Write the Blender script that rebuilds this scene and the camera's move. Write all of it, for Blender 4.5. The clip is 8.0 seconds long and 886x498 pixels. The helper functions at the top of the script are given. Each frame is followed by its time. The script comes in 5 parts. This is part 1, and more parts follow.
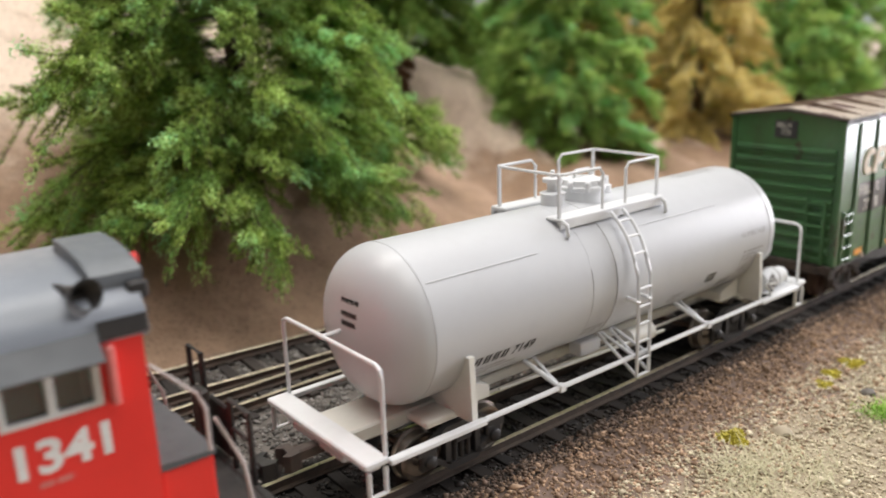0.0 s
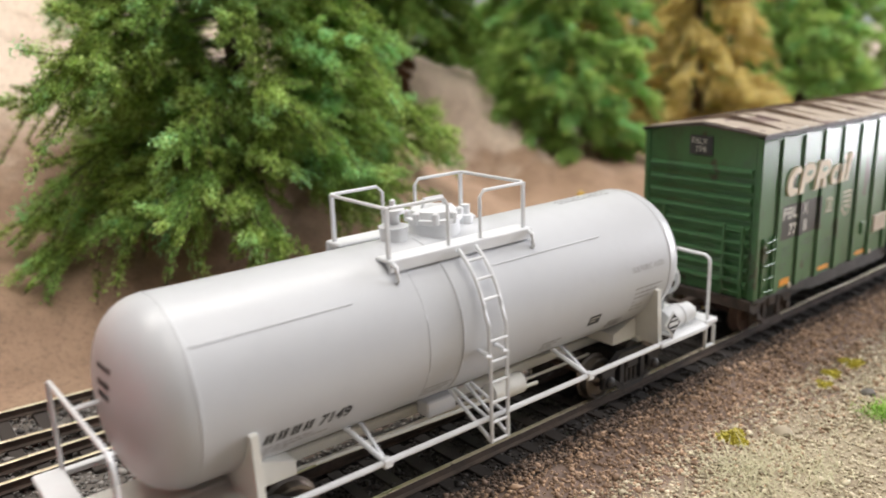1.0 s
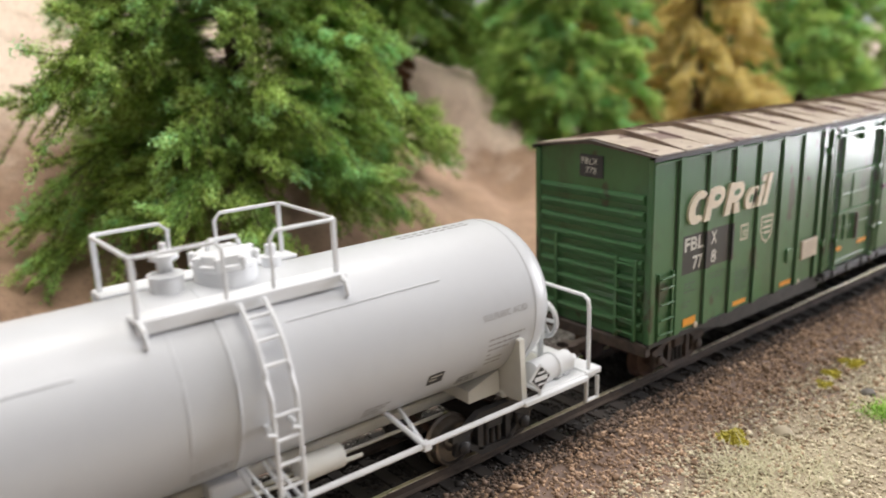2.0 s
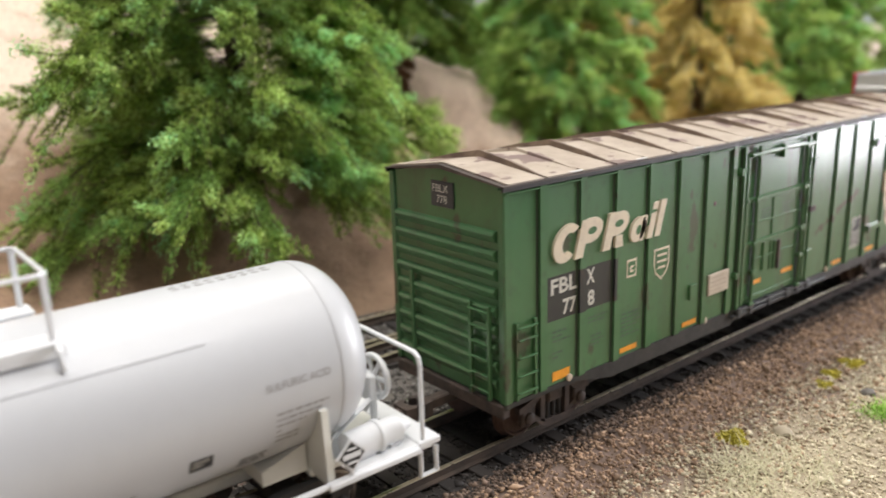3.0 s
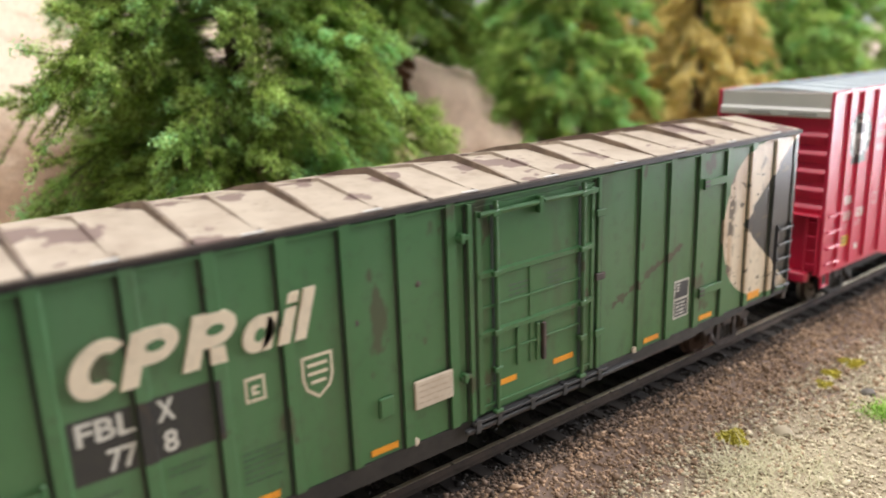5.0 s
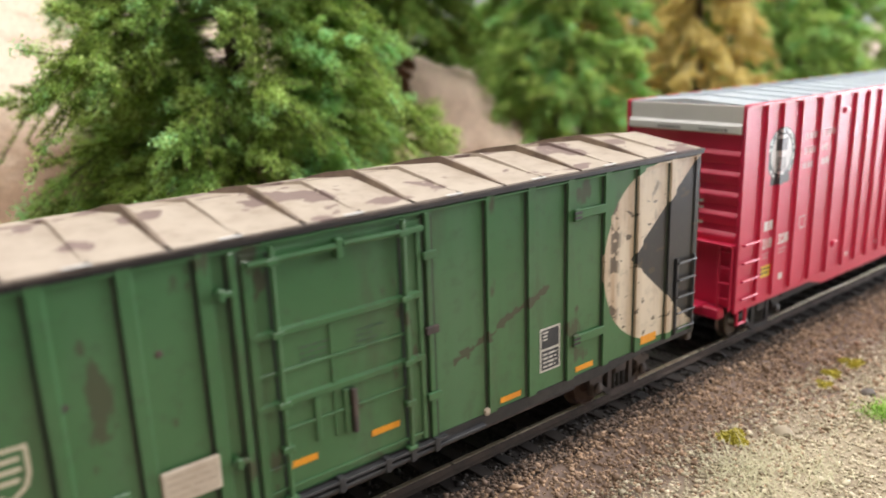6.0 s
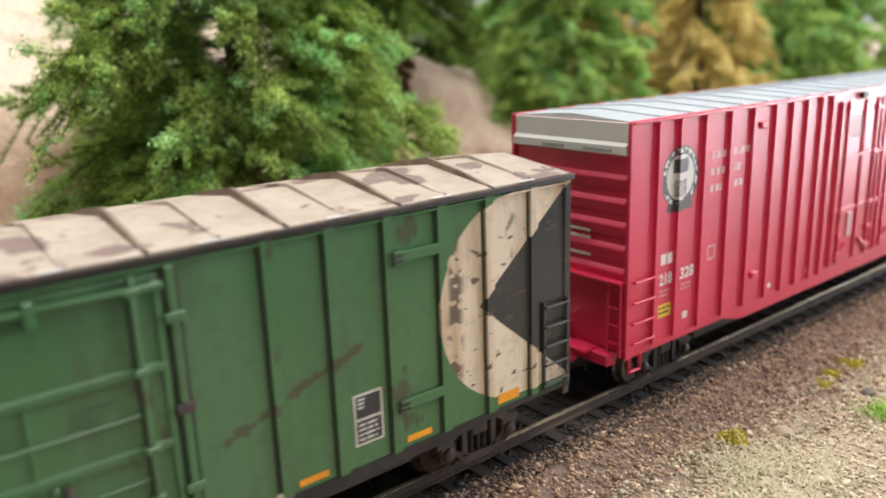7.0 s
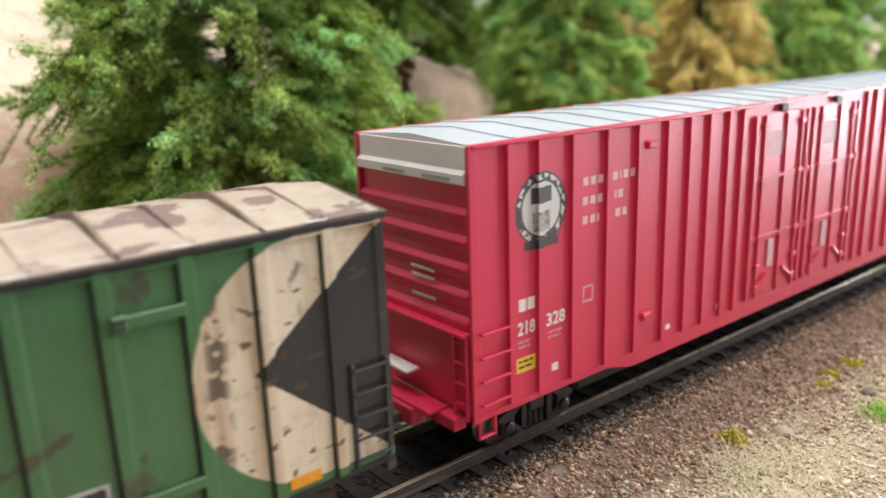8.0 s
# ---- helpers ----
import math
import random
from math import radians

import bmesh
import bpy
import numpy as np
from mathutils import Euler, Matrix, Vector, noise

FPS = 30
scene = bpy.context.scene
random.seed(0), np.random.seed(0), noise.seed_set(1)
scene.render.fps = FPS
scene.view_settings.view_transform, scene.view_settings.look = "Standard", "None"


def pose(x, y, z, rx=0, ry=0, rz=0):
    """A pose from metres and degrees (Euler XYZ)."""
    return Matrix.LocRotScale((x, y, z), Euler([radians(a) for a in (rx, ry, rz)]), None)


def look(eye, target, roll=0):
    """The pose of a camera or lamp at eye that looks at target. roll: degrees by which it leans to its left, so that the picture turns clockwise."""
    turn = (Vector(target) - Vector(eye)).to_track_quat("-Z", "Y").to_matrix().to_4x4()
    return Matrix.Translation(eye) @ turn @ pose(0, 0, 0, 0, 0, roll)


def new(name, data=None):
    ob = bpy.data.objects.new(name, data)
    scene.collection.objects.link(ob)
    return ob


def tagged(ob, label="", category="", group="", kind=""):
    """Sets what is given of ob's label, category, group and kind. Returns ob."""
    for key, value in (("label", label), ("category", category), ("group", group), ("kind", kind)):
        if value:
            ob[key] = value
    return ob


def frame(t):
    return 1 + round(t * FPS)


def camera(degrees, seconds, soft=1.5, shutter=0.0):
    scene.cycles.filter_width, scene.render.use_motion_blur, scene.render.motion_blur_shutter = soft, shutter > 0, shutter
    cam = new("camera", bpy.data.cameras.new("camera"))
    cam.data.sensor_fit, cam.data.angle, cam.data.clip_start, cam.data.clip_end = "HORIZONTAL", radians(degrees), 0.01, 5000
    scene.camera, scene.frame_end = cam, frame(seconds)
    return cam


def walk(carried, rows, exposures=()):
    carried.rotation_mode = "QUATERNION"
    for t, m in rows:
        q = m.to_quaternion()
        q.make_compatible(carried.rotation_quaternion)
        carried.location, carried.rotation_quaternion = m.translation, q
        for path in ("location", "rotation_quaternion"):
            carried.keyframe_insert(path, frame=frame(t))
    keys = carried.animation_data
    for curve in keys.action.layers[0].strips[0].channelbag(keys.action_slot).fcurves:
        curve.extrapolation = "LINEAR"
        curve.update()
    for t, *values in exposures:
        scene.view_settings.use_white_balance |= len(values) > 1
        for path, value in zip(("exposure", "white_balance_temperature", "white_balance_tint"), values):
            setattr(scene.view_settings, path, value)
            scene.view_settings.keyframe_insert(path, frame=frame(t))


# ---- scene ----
# The layout is a 1:87 model railway: lengths below are in millimetres, turned into metres by MM.
MM = 0.001
SPEED = 42.88  # train, mm per second, towards -x
# the train runs a little unevenly: how far it is ahead of that speed, in mm, every half second
AHEAD = (0, -.3, -.3, -.6, -.4, -.2, 0, .1, -.2, .2, .2, .2, .2, -.25, -.3, 0, 0)


def run(t):
    """How far the train has gone at t, in mm."""
    return SPEED * t + float(np.interp(t * 2, range(17), AHEAD))


AZ, PITCH = radians(51.389), radians(14.977)
EYE = Vector((0.0, -0.11668, 0.08022))
AIM = EYE + Vector((math.cos(PITCH) * math.cos(AZ), math.cos(PITCH) * math.sin(AZ), -math.sin(PITCH)))
cam = camera(58.498, 8.0, soft=1.7, shutter=0.35)
cam.data.dof.use_dof = True
cam.data.dof.focus_distance = 0.152
cam.data.dof.aperture_fstop = 15.5
walk(cam, [(0.0, look(EYE, AIM, -2.004)), (8.0, look(EYE, AIM, -2.004))], [(0.0, 0.05), (1.5, 0.05), (3.0, 0.22), (4.5, 0.3), (8.0, 0.32)])

# ---- light: a room with ceiling panels and one window ----
world = bpy.data.worlds.new("world")
scene.world = world
world.use_nodes = True
world.node_tree.nodes["Background"].inputs[0].default_value = (0.75, 0.85, 1.0, 1)
world.node_tree.nodes["Background"].inputs[1].default_value = 0.3


def area_light(name, at, target, sx, sy, watts, colour):
    data = bpy.data.lights.new(name, "AREA")
    data.shape, data.size, data.size_y, data.energy, data.color = "RECTANGLE", sx, sy, watts, colour
    ob = new(name, data)
    ob.matrix_world = look(at, target)
    return ob


area_light("ceiling_lamp", (0.25, -0.50, 1.36), (0.25, -0.499, 0), 0.9, 0.6, 10.8, (1.0, 0.96, 0.92))
area_light("ceiling_lamp", (0.20, 0.42, 1.36), (0.20, 0.421, 0), 1.5, 0.4, 19.0, (1.0, 0.955, 0.905))
area_light("window_light", (2.49, -0.60, 0.0), (0.0, -0.60, 0.0), 1.10, 1.76, 112, (0.96, 0.945, 1.0))


# ---- mesh builder ----
class Build:
    """Collects vertices and faces in millimetres."""

    def __init__(self):
        self.v, self.f = [], []

    def add(self, verts, faces):
        n = len(self.v)
        self.v += [tuple(p) for p in verts]
        self.f += [tuple(i + n for i in f) for f in faces]
        return self

    def box(self, x0, x1, y0, y1, z0, z1, c=0.0):
        """A block with chamfered edges of width c."""
        if c <= 0:
            vs = [(x, y, z) for x in (x0, x1) for y in (y0, y1) for z in (z0, z1)]
            return self.add(vs, [(0, 1, 3, 2), (4, 6, 7, 5), (0, 4, 5, 1), (2, 3, 7, 6), (0, 2, 6, 4), (1, 5, 7, 3)])
        bm = bmesh.new()
        bmesh.ops.create_cube(bm, size=1)
        for w in bm.verts:
            w.co = Vector((x0 + (w.co.x + .5) * (x1 - x0), y0 + (w.co.y + .5) * (y1 - y0), z0 + (w.co.z + .5) * (z1 - z0)))
        bmesh.ops.bevel(bm, geom=bm.edges[:], offset=c, segments=1, affect="EDGES")
        bm.verts.index_update()
        self.add([w.co[:] for w in bm.verts], [[w.index for w in f.verts] for f in bm.faces])
        bm.free()
        return self

    def tube(self, path, r, n=8, flat=1.0):
        """A round bar along a path of points."""
        pts = [Vector(p) for p in path]
        rings = []
        for i, p in enumerate(pts):
            d = (pts[min(i + 1, len(pts) - 1)] - pts[max(i - 1, 0)]).normalized()
            a = d.orthogonal().normalized() if abs(d.z) > .95 else d.cross(Vector((0, 0, 1))).normalized()
            if i and a.dot(last) < 0:
                a = -a
            last = a
            b = d.cross(a)
            rings.append([p + r * (math.cos(q) * a + flat * math.sin(q) * b) for q in [2 * math.pi * k / n for k in range(n)]])
        vs = [q for ring in rings for q in ring]
        fs = []
        for i in range(len(pts) - 1):
            for k in range(n):
                fs.append((i * n + k, i * n + (k + 1) % n, (i + 1) * n + (k + 1) % n, (i + 1) * n + k))
        fs += [tuple(range(n))[::-1], tuple((len(pts) - 1) * n + k for k in range(n))]
        return self.add(vs, fs)

    def lathe(self, profile, n, origin=(0, 0, 0), axis="x"):
        """A profile of (along, radius) turned round an axis."""
        vs, fs = [], []
        for a, r in profile:
            for k in range(n):
                q = 2 * math.pi * k / n
                c, s = r * math.cos(q), r * math.sin(q)
                p = {"x": (a, c, s), "y": (c, a, s), "z": (c, s, a)}[axis]
                vs.append((p[0] + origin[0], p[1] + origin[1], p[2] + origin[2]))
        for i in range(len(profile) - 1):
            for k in range(n):
                fs.append((i * n + k, i * n + (k + 1) % n, (i + 1) * n + (k + 1) % n, (i + 1) * n + k))
        fs += [tuple(range(n))[::-1], tuple((len(profile) - 1) * n + k for k in range(n))]
        return self.add(vs, fs)

    def prism(self, outline, lo, hi, axis="y"):
        """A flat outline given in the two other axes, made solid between lo and hi."""
        n = len(outline)
        put = {"y": lambda a, b, h: (a, h, b), "x": lambda a, b, h: (h, a, b), "z": lambda a, b, h: (a, b, h)}[axis]
        vs = [put(a, b, h) for h in (lo, hi) for a, b in outline]
        fs = [tuple(range(n)), tuple(range(n, 2 * n))[::-1]]
        fs += [(i, i + n, (i + 1) % n + n, (i + 1) % n) for i in range(n)]
        return self.add(vs, fs)


def mesh_of(name, b, material, off=(0, 0, 0), sharp=35):
    me = bpy.data.meshes.new(name)
    me.from_pydata([((x - off[0]) * MM, (y - off[1]) * MM, (z - off[2]) * MM) for x, y, z in b.v], [], b.f)
    bm = bmesh.new()
    bm.from_mesh(me)
    bmesh.ops.recalc_face_normals(bm, faces=bm.faces)
    bm.to_mesh(me)
    bm.free()
    if sharp:
        me.shade_smooth()
        me.set_sharp_from_angle(angle=radians(sharp))
    me.materials.append(material)
    return me


def part(name, b, material, parent=None, label="", off=(0, 0, 0), at=None, sharp=35):
    """ONE mesh object. off: the origin of its thing in the builder's millimetres."""
    ob = new(name, mesh_of(name, b, material, off, sharp))
    ob.parent = parent
    if at is not None:
        ob.location = Vector(at) * MM
    if label:
        tagged(ob, label)
    return ob


def raw_mesh(name, verts, faces, material, smooth=False):
    """A big mesh from arrays, millimetres."""
    me = bpy.data.meshes.new(name)
    verts = np.asarray(verts, float) * MM
    faces = np.asarray(faces, np.int32)
    me.vertices.add(len(verts))
    me.vertices.foreach_set("co", verts.ravel())
    k = faces.shape[1]
    me.loops.add(faces.size)
    me.loops.foreach_set("vertex_index", faces.ravel())
    me.polygons.add(len(faces))
    me.polygons.foreach_set("loop_start", np.arange(0, faces.size, k, dtype=np.int32))
    me.update(calc_edges=True)
    me.validate()
    if smooth:
        me.shade_smooth()
    me.materials.append(material)
    return me


# ---- materials ----
class Nodes:
    def __init__(self, name):
        self.m = bpy.data.materials.new(name)
        self.m.use_nodes = True
        self.t = self.m.node_tree
        self.b = self.t.nodes["Principled BSDF"]
        self.co = self.t.nodes.new("ShaderNodeTexCoord").outputs["Object"]

    def link(self, a, b):
        self.t.links.new(a, b)

    def put(self, socket, value):
        if isinstance(value, bpy.types.NodeSocket):
            self.link(value, socket)
        else:
            socket.default_value = value

    def math(self, op, a, b=0.0, c=0.0):
        n = self.t.nodes.new("ShaderNodeMath")
        n.operation = op
        for s, x in zip(n.inputs, (a, b, c)):
            self.put(s, x)
        return n.outputs[0]

    def noise(self, scale, detail=3.0, stretch=(1, 1, 1), rough=0.55):
        mp = self.t.nodes.new("ShaderNodeMapping")
        mp.inputs["Scale"].default_value = stretch
        self.link(self.co, mp.inputs[0])
        n = self.t.nodes.new("ShaderNodeTexNoise")
        n.inputs["Scale"].default_value, n.inputs["Detail"].default_value, n.inputs["Roughness"].default_value = scale, detail, rough
        self.link(mp.outputs[0], n.inputs["Vector"])
        return n.outputs["Fac"]

    def ramp(self, fac, lo, hi):
        n = self.t.nodes.new("ShaderNodeMapRange")
        n.interpolation_type = "SMOOTHSTEP"
        self.put(n.inputs[0], fac)
        n.inputs[1].default_value, n.inputs[2].default_value = lo, hi
        return n.outputs[0]

    def mix(self, fac, a, b):
        n = self.t.nodes.new("ShaderNodeMix")
        n.data_type = "RGBA"
        self.put(n.inputs["Factor"], fac)
        for s, x in ((n.inputs[6], a), (n.inputs[7], b)):
            self.put(s, (*x, 1) if isinstance(x, tuple) else x)
        return n.outputs[2]

    def xyz(self):
        n = self.t.nodes.new("ShaderNodeSeparateXYZ")
        self.link(self.co, n.inputs[0])
        return n.outputs

    def bump(self, height, strength, distance):
        n = self.t.nodes.new("ShaderNodeBump")
        n.inputs["Strength"].default_value, n.inputs["Distance"].default_value = strength, distance
        self.link(height, n.inputs["Height"])
        self.link(n.outputs[0], self.b.inputs["Normal"])

    def done(self, colour, rough, metal=0.0):
        self.put(self.b.inputs["Base Color"], (*colour, 1) if isinstance(colour, tuple) else colour)
        self.put(self.b.inputs["Roughness"], rough)
        self.put(self.b.inputs["Metallic"], metal)
        return self.m


def plain(name, c1, c2, scale, rough=0.5, metal=0.0, bump=0.15, stretch=(1, 1, 1), lo=0.35, hi=0.7, fine=6.0, grain=0.35):
    """Two tones mixed by noise, with finer grain in the relief and the gloss."""
    n = Nodes(name)
    big, small = n.noise(scale, 4, stretch), n.noise(scale * fine, 3)
    col = n.mix(n.ramp(big, lo, hi), c1, c2)
    col = n.mix(n.math("MULTIPLY", n.ramp(small, 0.45, 0.8), grain), col, tuple(x * 0.6 for x in c1))
    n.bump(small, bump, 0.0001)
    return n.done(col, n.math("MULTIPLY_ADD", small, 0.25, rough - 0.12), metal)


def per_piece(name, c1, c2, rough=0.8, island=True, scale=60.0, c3=None, bump=0.3):
    """Colour by piece: random for each loose piece or each object."""
    n = Nodes(name)
    if island:
        r = n.t.nodes.new("ShaderNodeNewGeometry").outputs["Random Per Island"]
    else:
        r = n.t.nodes.new("ShaderNodeObjectInfo").outputs["Random"]
    col = n.mix(r, c1, c2)
    if c3:
        col = n.mix(n.ramp(n.noise(scale, 3), 0.42, 0.62), col, c3)
    col = n.mix(n.math("MULTIPLY", n.noise(scale * 8, 2), 0.5), col, tuple(x * 0.6 for x in c1))
    n.bump(n.noise(1500, 2), bump, 0.0001)
    return n.done(col, rough)


TANK_WHITE = plain("white_tank_paint", (0.57, 0.585, 0.605), (0.555, 0.567, 0.585), 40, 0.36, bump=0.03, grain=0.07)
RAIL_WHITE = plain("white_plastic", (0.77, 0.785, 0.80), (0.72, 0.73, 0.74), 90, 0.42, bump=0.05, grain=0.07)
SADDLE_WHITE = plain("cream_white_plastic", (0.76, 0.755, 0.70), (0.70, 0.69, 0.63), 90, 0.45, bump=0.05, grain=0.07)
INK = plain("black_ink", (0.018, 0.018, 0.02), (0.03, 0.03, 0.03), 300, 0.5)
GREY_INK = plain("grey_ink", (0.30, 0.29, 0.29), (0.36, 0.35, 0.35), 300, 0.5)
BLACK = plain("black_plastic", (0.016, 0.015, 0.015), (0.03, 0.027, 0.025), 150, 0.55)
TRUCK_RUST = plain("weathered_truck_frame", (0.055, 0.042, 0.036), (0.10, 0.072, 0.058), 220, 0.75, bump=0.4)
TRUCK_BLACK = plain("black_truck_frame", (0.018, 0.018, 0.02), (0.03, 0.028, 0.027), 220, 0.5)
WHEEL_STEEL = plain("wheel_steel", (0.30, 0.28, 0.26), (0.16, 0.13, 0.11), 180, 0.32, metal=0.9)
WHEEL_RUST = plain("rusty_wheel", (0.085, 0.05, 0.038), (0.13, 0.08, 0.06), 260, 0.7, metal=0.2)
RAIL_HEAD = plain("polished_rail_head", (0.78, 0.70, 0.52), (0.60, 0.52, 0.38), 90, 0.30, metal=0.9, stretch=(0.2, 1, 1))
RAIL_SIDE = plain("brown_rail_side", (0.055, 0.040, 0.031), (0.095, 0.066, 0.048), 120, 0.75, bump=0.3)
TIE = per_piece("weathered_tie", (0.022, 0.018, 0.016), (0.052, 0.041, 0.034), 0.85, island=False, scale=300)
# darker tie colour for the main line, with the train's shade in it
TIE_SHADED = per_piece("shaded_tie", (0.013, 0.011, 0.010), (0.036, 0.028, 0.023), 0.8, island=False, scale=300)
ORANGE = plain("orange_reflector", (0.86, 0.36, 0.02), (0.72, 0.28, 0.02), 200, 0.5)
CREAM = plain("cream_lettering", (0.72, 0.62, 0.47), (0.52, 0.40, 0.28), 120, 0.55, lo=0.5, hi=0.8)
PALE = plain("pale_lettering", (0.66, 0.64, 0.58), (0.52, 0.50, 0.44), 200, 0.5)
PLACARD = plain("stained_placard", (0.62, 0.53, 0.42), (0.50, 0.41, 0.31), 250, 0.7)
CHARCOAL = plain("charcoal_paint", (0.035, 0.036, 0.04), (0.055, 0.055, 0.057), 120, 0.5)
RED_LOCO = plain("bright_red_paint", (0.80, 0.030, 0.024), (0.74, 0.025, 0.020), 60, 0.36, bump=0.03, grain=0.07)
RED_CAR = plain("crimson_plastic", (0.68, 0.026, 0.088), (0.62, 0.022, 0.078), 60, 0.36, bump=0.03, grain=0.07)
RED_CAR.node_tree.nodes["Principled BSDF"].inputs["Specular IOR Level"].default_value = 0.38
RED_CAR.node_tree.nodes["Principled BSDF"].inputs["Coat Weight"].default_value = 0.5
RED_CAR.node_tree.nodes["Principled BSDF"].inputs["Coat Roughness"].default_value = 0.42
PINK = plain("pink_label", (0.66, 0.36, 0.38), (0.6, 0.3, 0.33), 200, .5)
ROOF_SILVER = plain("silver_roof", (0.60, 0.66, 0.72), (0.54, 0.60, 0.66), 60, 0.34, metal=0.15, bump=0.004, grain=0.05)
END_WHITE = plain("white_end_band", (0.74, 0.73, 0.71), (0.69, 0.68, 0.66), 80, 0.4, bump=0.03, grain=0.07)
CAB_GREY = plain("blue_grey_cab_roof", (0.26, 0.285, 0.325), (0.225, 0.25, 0.285), 70, 0.4, bump=0.05, grain=0.07)
DARK_GREY = plain("dark_grey_plastic", (0.10, 0.11, 0.12), (0.08, 0.088, 0.095), 70, 0.5, bump=0.05)
WHITE_INK = plain("white_lettering", (0.82, 0.80, 0.78), (0.76, 0.74, 0.72), 200, 0.5)
YELLOW = plain("yellow_panel", (0.80, 0.55, 0.05), (0.74, 0.48, 0.04), 200, 0.5)
STONE_LIGHT = plain("pale_stone", (0.42, 0.36, 0.26), (0.30, 0.25, 0.18), 300, 0.8, bump=0.5)


def glass_material():
    n = Nodes("smoky_cab_glass")
    n.b.inputs["Transmission Weight"].default_value = 0.9
    return n.done((0.35, 0.40, 0.38), 0.06)


GLASS = glass_material()
# ---- the layout: ground, tracks, trees ----
def smooth(a, b, x):
    t = np.clip((np.asarray(x, float) - a) / (b - a), 0, 1)
    return t * t * (3 - 2 * t)


def ground_height(x, y):
    """Height of the layout's surface in mm; the rail heads lie at 0."""
    x, y = np.asarray(x, float), np.asarray(y, float)
    z = -2.85 - 3.95 * smooth(-16.5, -28, y) - 0.9 * smooth(18, 30, y) + 0.6 * smooth(-40, -80, y)
    z = z + 0.5 * np.sin(x * 0.061 + 1.3) * np.sin(y * 0.083) * smooth(-26, -45, y)
    z = z + 0.35 * (smooth(-12.2, -14.4, y) + smooth(12.2, 14.4, y))
    rise = 0.17 + 0.36 * smooth(250, 165, x - 0.28 * (y - 100))
    hill = np.maximum(0, y - 83)
    z = z + rise * hill * smooth(0, 40, hill)
    lump = 5.0 * np.sin(x * 0.031 + 0.6) * np.sin(y * 0.027 + 0.4) + 2.2 * np.sin(x * 0.083 + y * 0.05) + 1.2 * np.sin(x * 0.17 - y * 0.13)
    bluff = 44 * np.exp(-(np.abs((x - 284) / 36) ** 3) - ((y - 226) / 32) ** 2)
    return z + lump * smooth(10, 60, hill) + bluff


def ground_material():
    n = Nodes("layout_scenery_soil")
    x, y, z = n.xyz()
    big, mid, fine = n.noise(22, 4), n.noise(110, 4), n.noise(700, 3)
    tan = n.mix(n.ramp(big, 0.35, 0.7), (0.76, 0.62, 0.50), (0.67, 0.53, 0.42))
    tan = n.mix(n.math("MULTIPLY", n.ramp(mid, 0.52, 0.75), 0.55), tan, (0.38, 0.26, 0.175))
    # pale plaster sand above; brown dirt along the hill's foot, its colour also darkened as tree shade
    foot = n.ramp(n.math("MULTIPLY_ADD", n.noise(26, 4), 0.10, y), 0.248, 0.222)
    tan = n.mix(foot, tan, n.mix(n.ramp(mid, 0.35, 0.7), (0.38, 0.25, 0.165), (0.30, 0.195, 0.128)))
    near = n.mix(n.ramp(mid, 0.3, 0.7), (0.34, 0.28, 0.20), (0.46, 0.40, 0.28))
    bal = n.mix(n.ramp(mid, 0.3, 0.7), (0.17, 0.12, 0.095), (0.27, 0.195, 0.155))
    # grey ballast towards the sidings; near-black between the main rails, as shade under the train
    bal = n.mix(n.ramp(y, 0.017, 0.024), bal, n.mix(n.ramp(mid, 0.3, 0.7), (0.085, 0.075, 0.066), (0.15, 0.135, 0.12)))
    bal = n.mix(n.ramp(n.math("ABSOLUTE", n.math("MULTIPLY_ADD", n.noise(240, 2), 0.003, y)), 0.0190, 0.0165), bal, (0.022, 0.019, 0.017))
    edge = n.math("MULTIPLY_ADD", n.noise(60, 3), 0.02, y)
    col = n.mix(n.ramp(edge, -0.034, -0.022), near, bal)
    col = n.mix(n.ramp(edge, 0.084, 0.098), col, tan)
    col = n.mix(n.math("MULTIPLY", n.ramp(fine, 0.45, 0.75), 0.4), col, (0.10, 0.075, 0.055))
    n.bump(n.math("ADD", mid, n.math("MULTIPLY", fine, 0.4)), 0.55, 0.0012)
    return n.done(col, 0.92)


def make_ground():
    xs = np.concatenate([np.arange(-500, -60, 20), np.arange(-60, 520, 3.0), np.arange(520, 1500, 20)])
    ys = np.concatenate([np.arange(-150, -90, 10), np.arange(-90, 300, 3.0), np.arange(300, 521, 10)])
    gx, gy = np.meshgrid(xs, ys, indexing="ij")
    gz = ground_height(gx, gy)
    rough = np.random.default_rng(3).normal(0, 1, gx.shape)
    gz = gz + rough * (0.12 + 0.25 * smooth(90, 130, gy))
    n, m = gx.shape
    i = np.arange(n * m).reshape(n, m)
    faces = np.stack([i[:-1, :-1], i[1:, :-1], i[1:, 1:], i[:-1, 1:]], -1).reshape(-1, 4)
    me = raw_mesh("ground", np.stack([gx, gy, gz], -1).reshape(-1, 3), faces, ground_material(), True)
    tagged(new("ground", me), "sandy tan model railway scenery rising to a hillside", "ground", kind="structure")


make_ground()


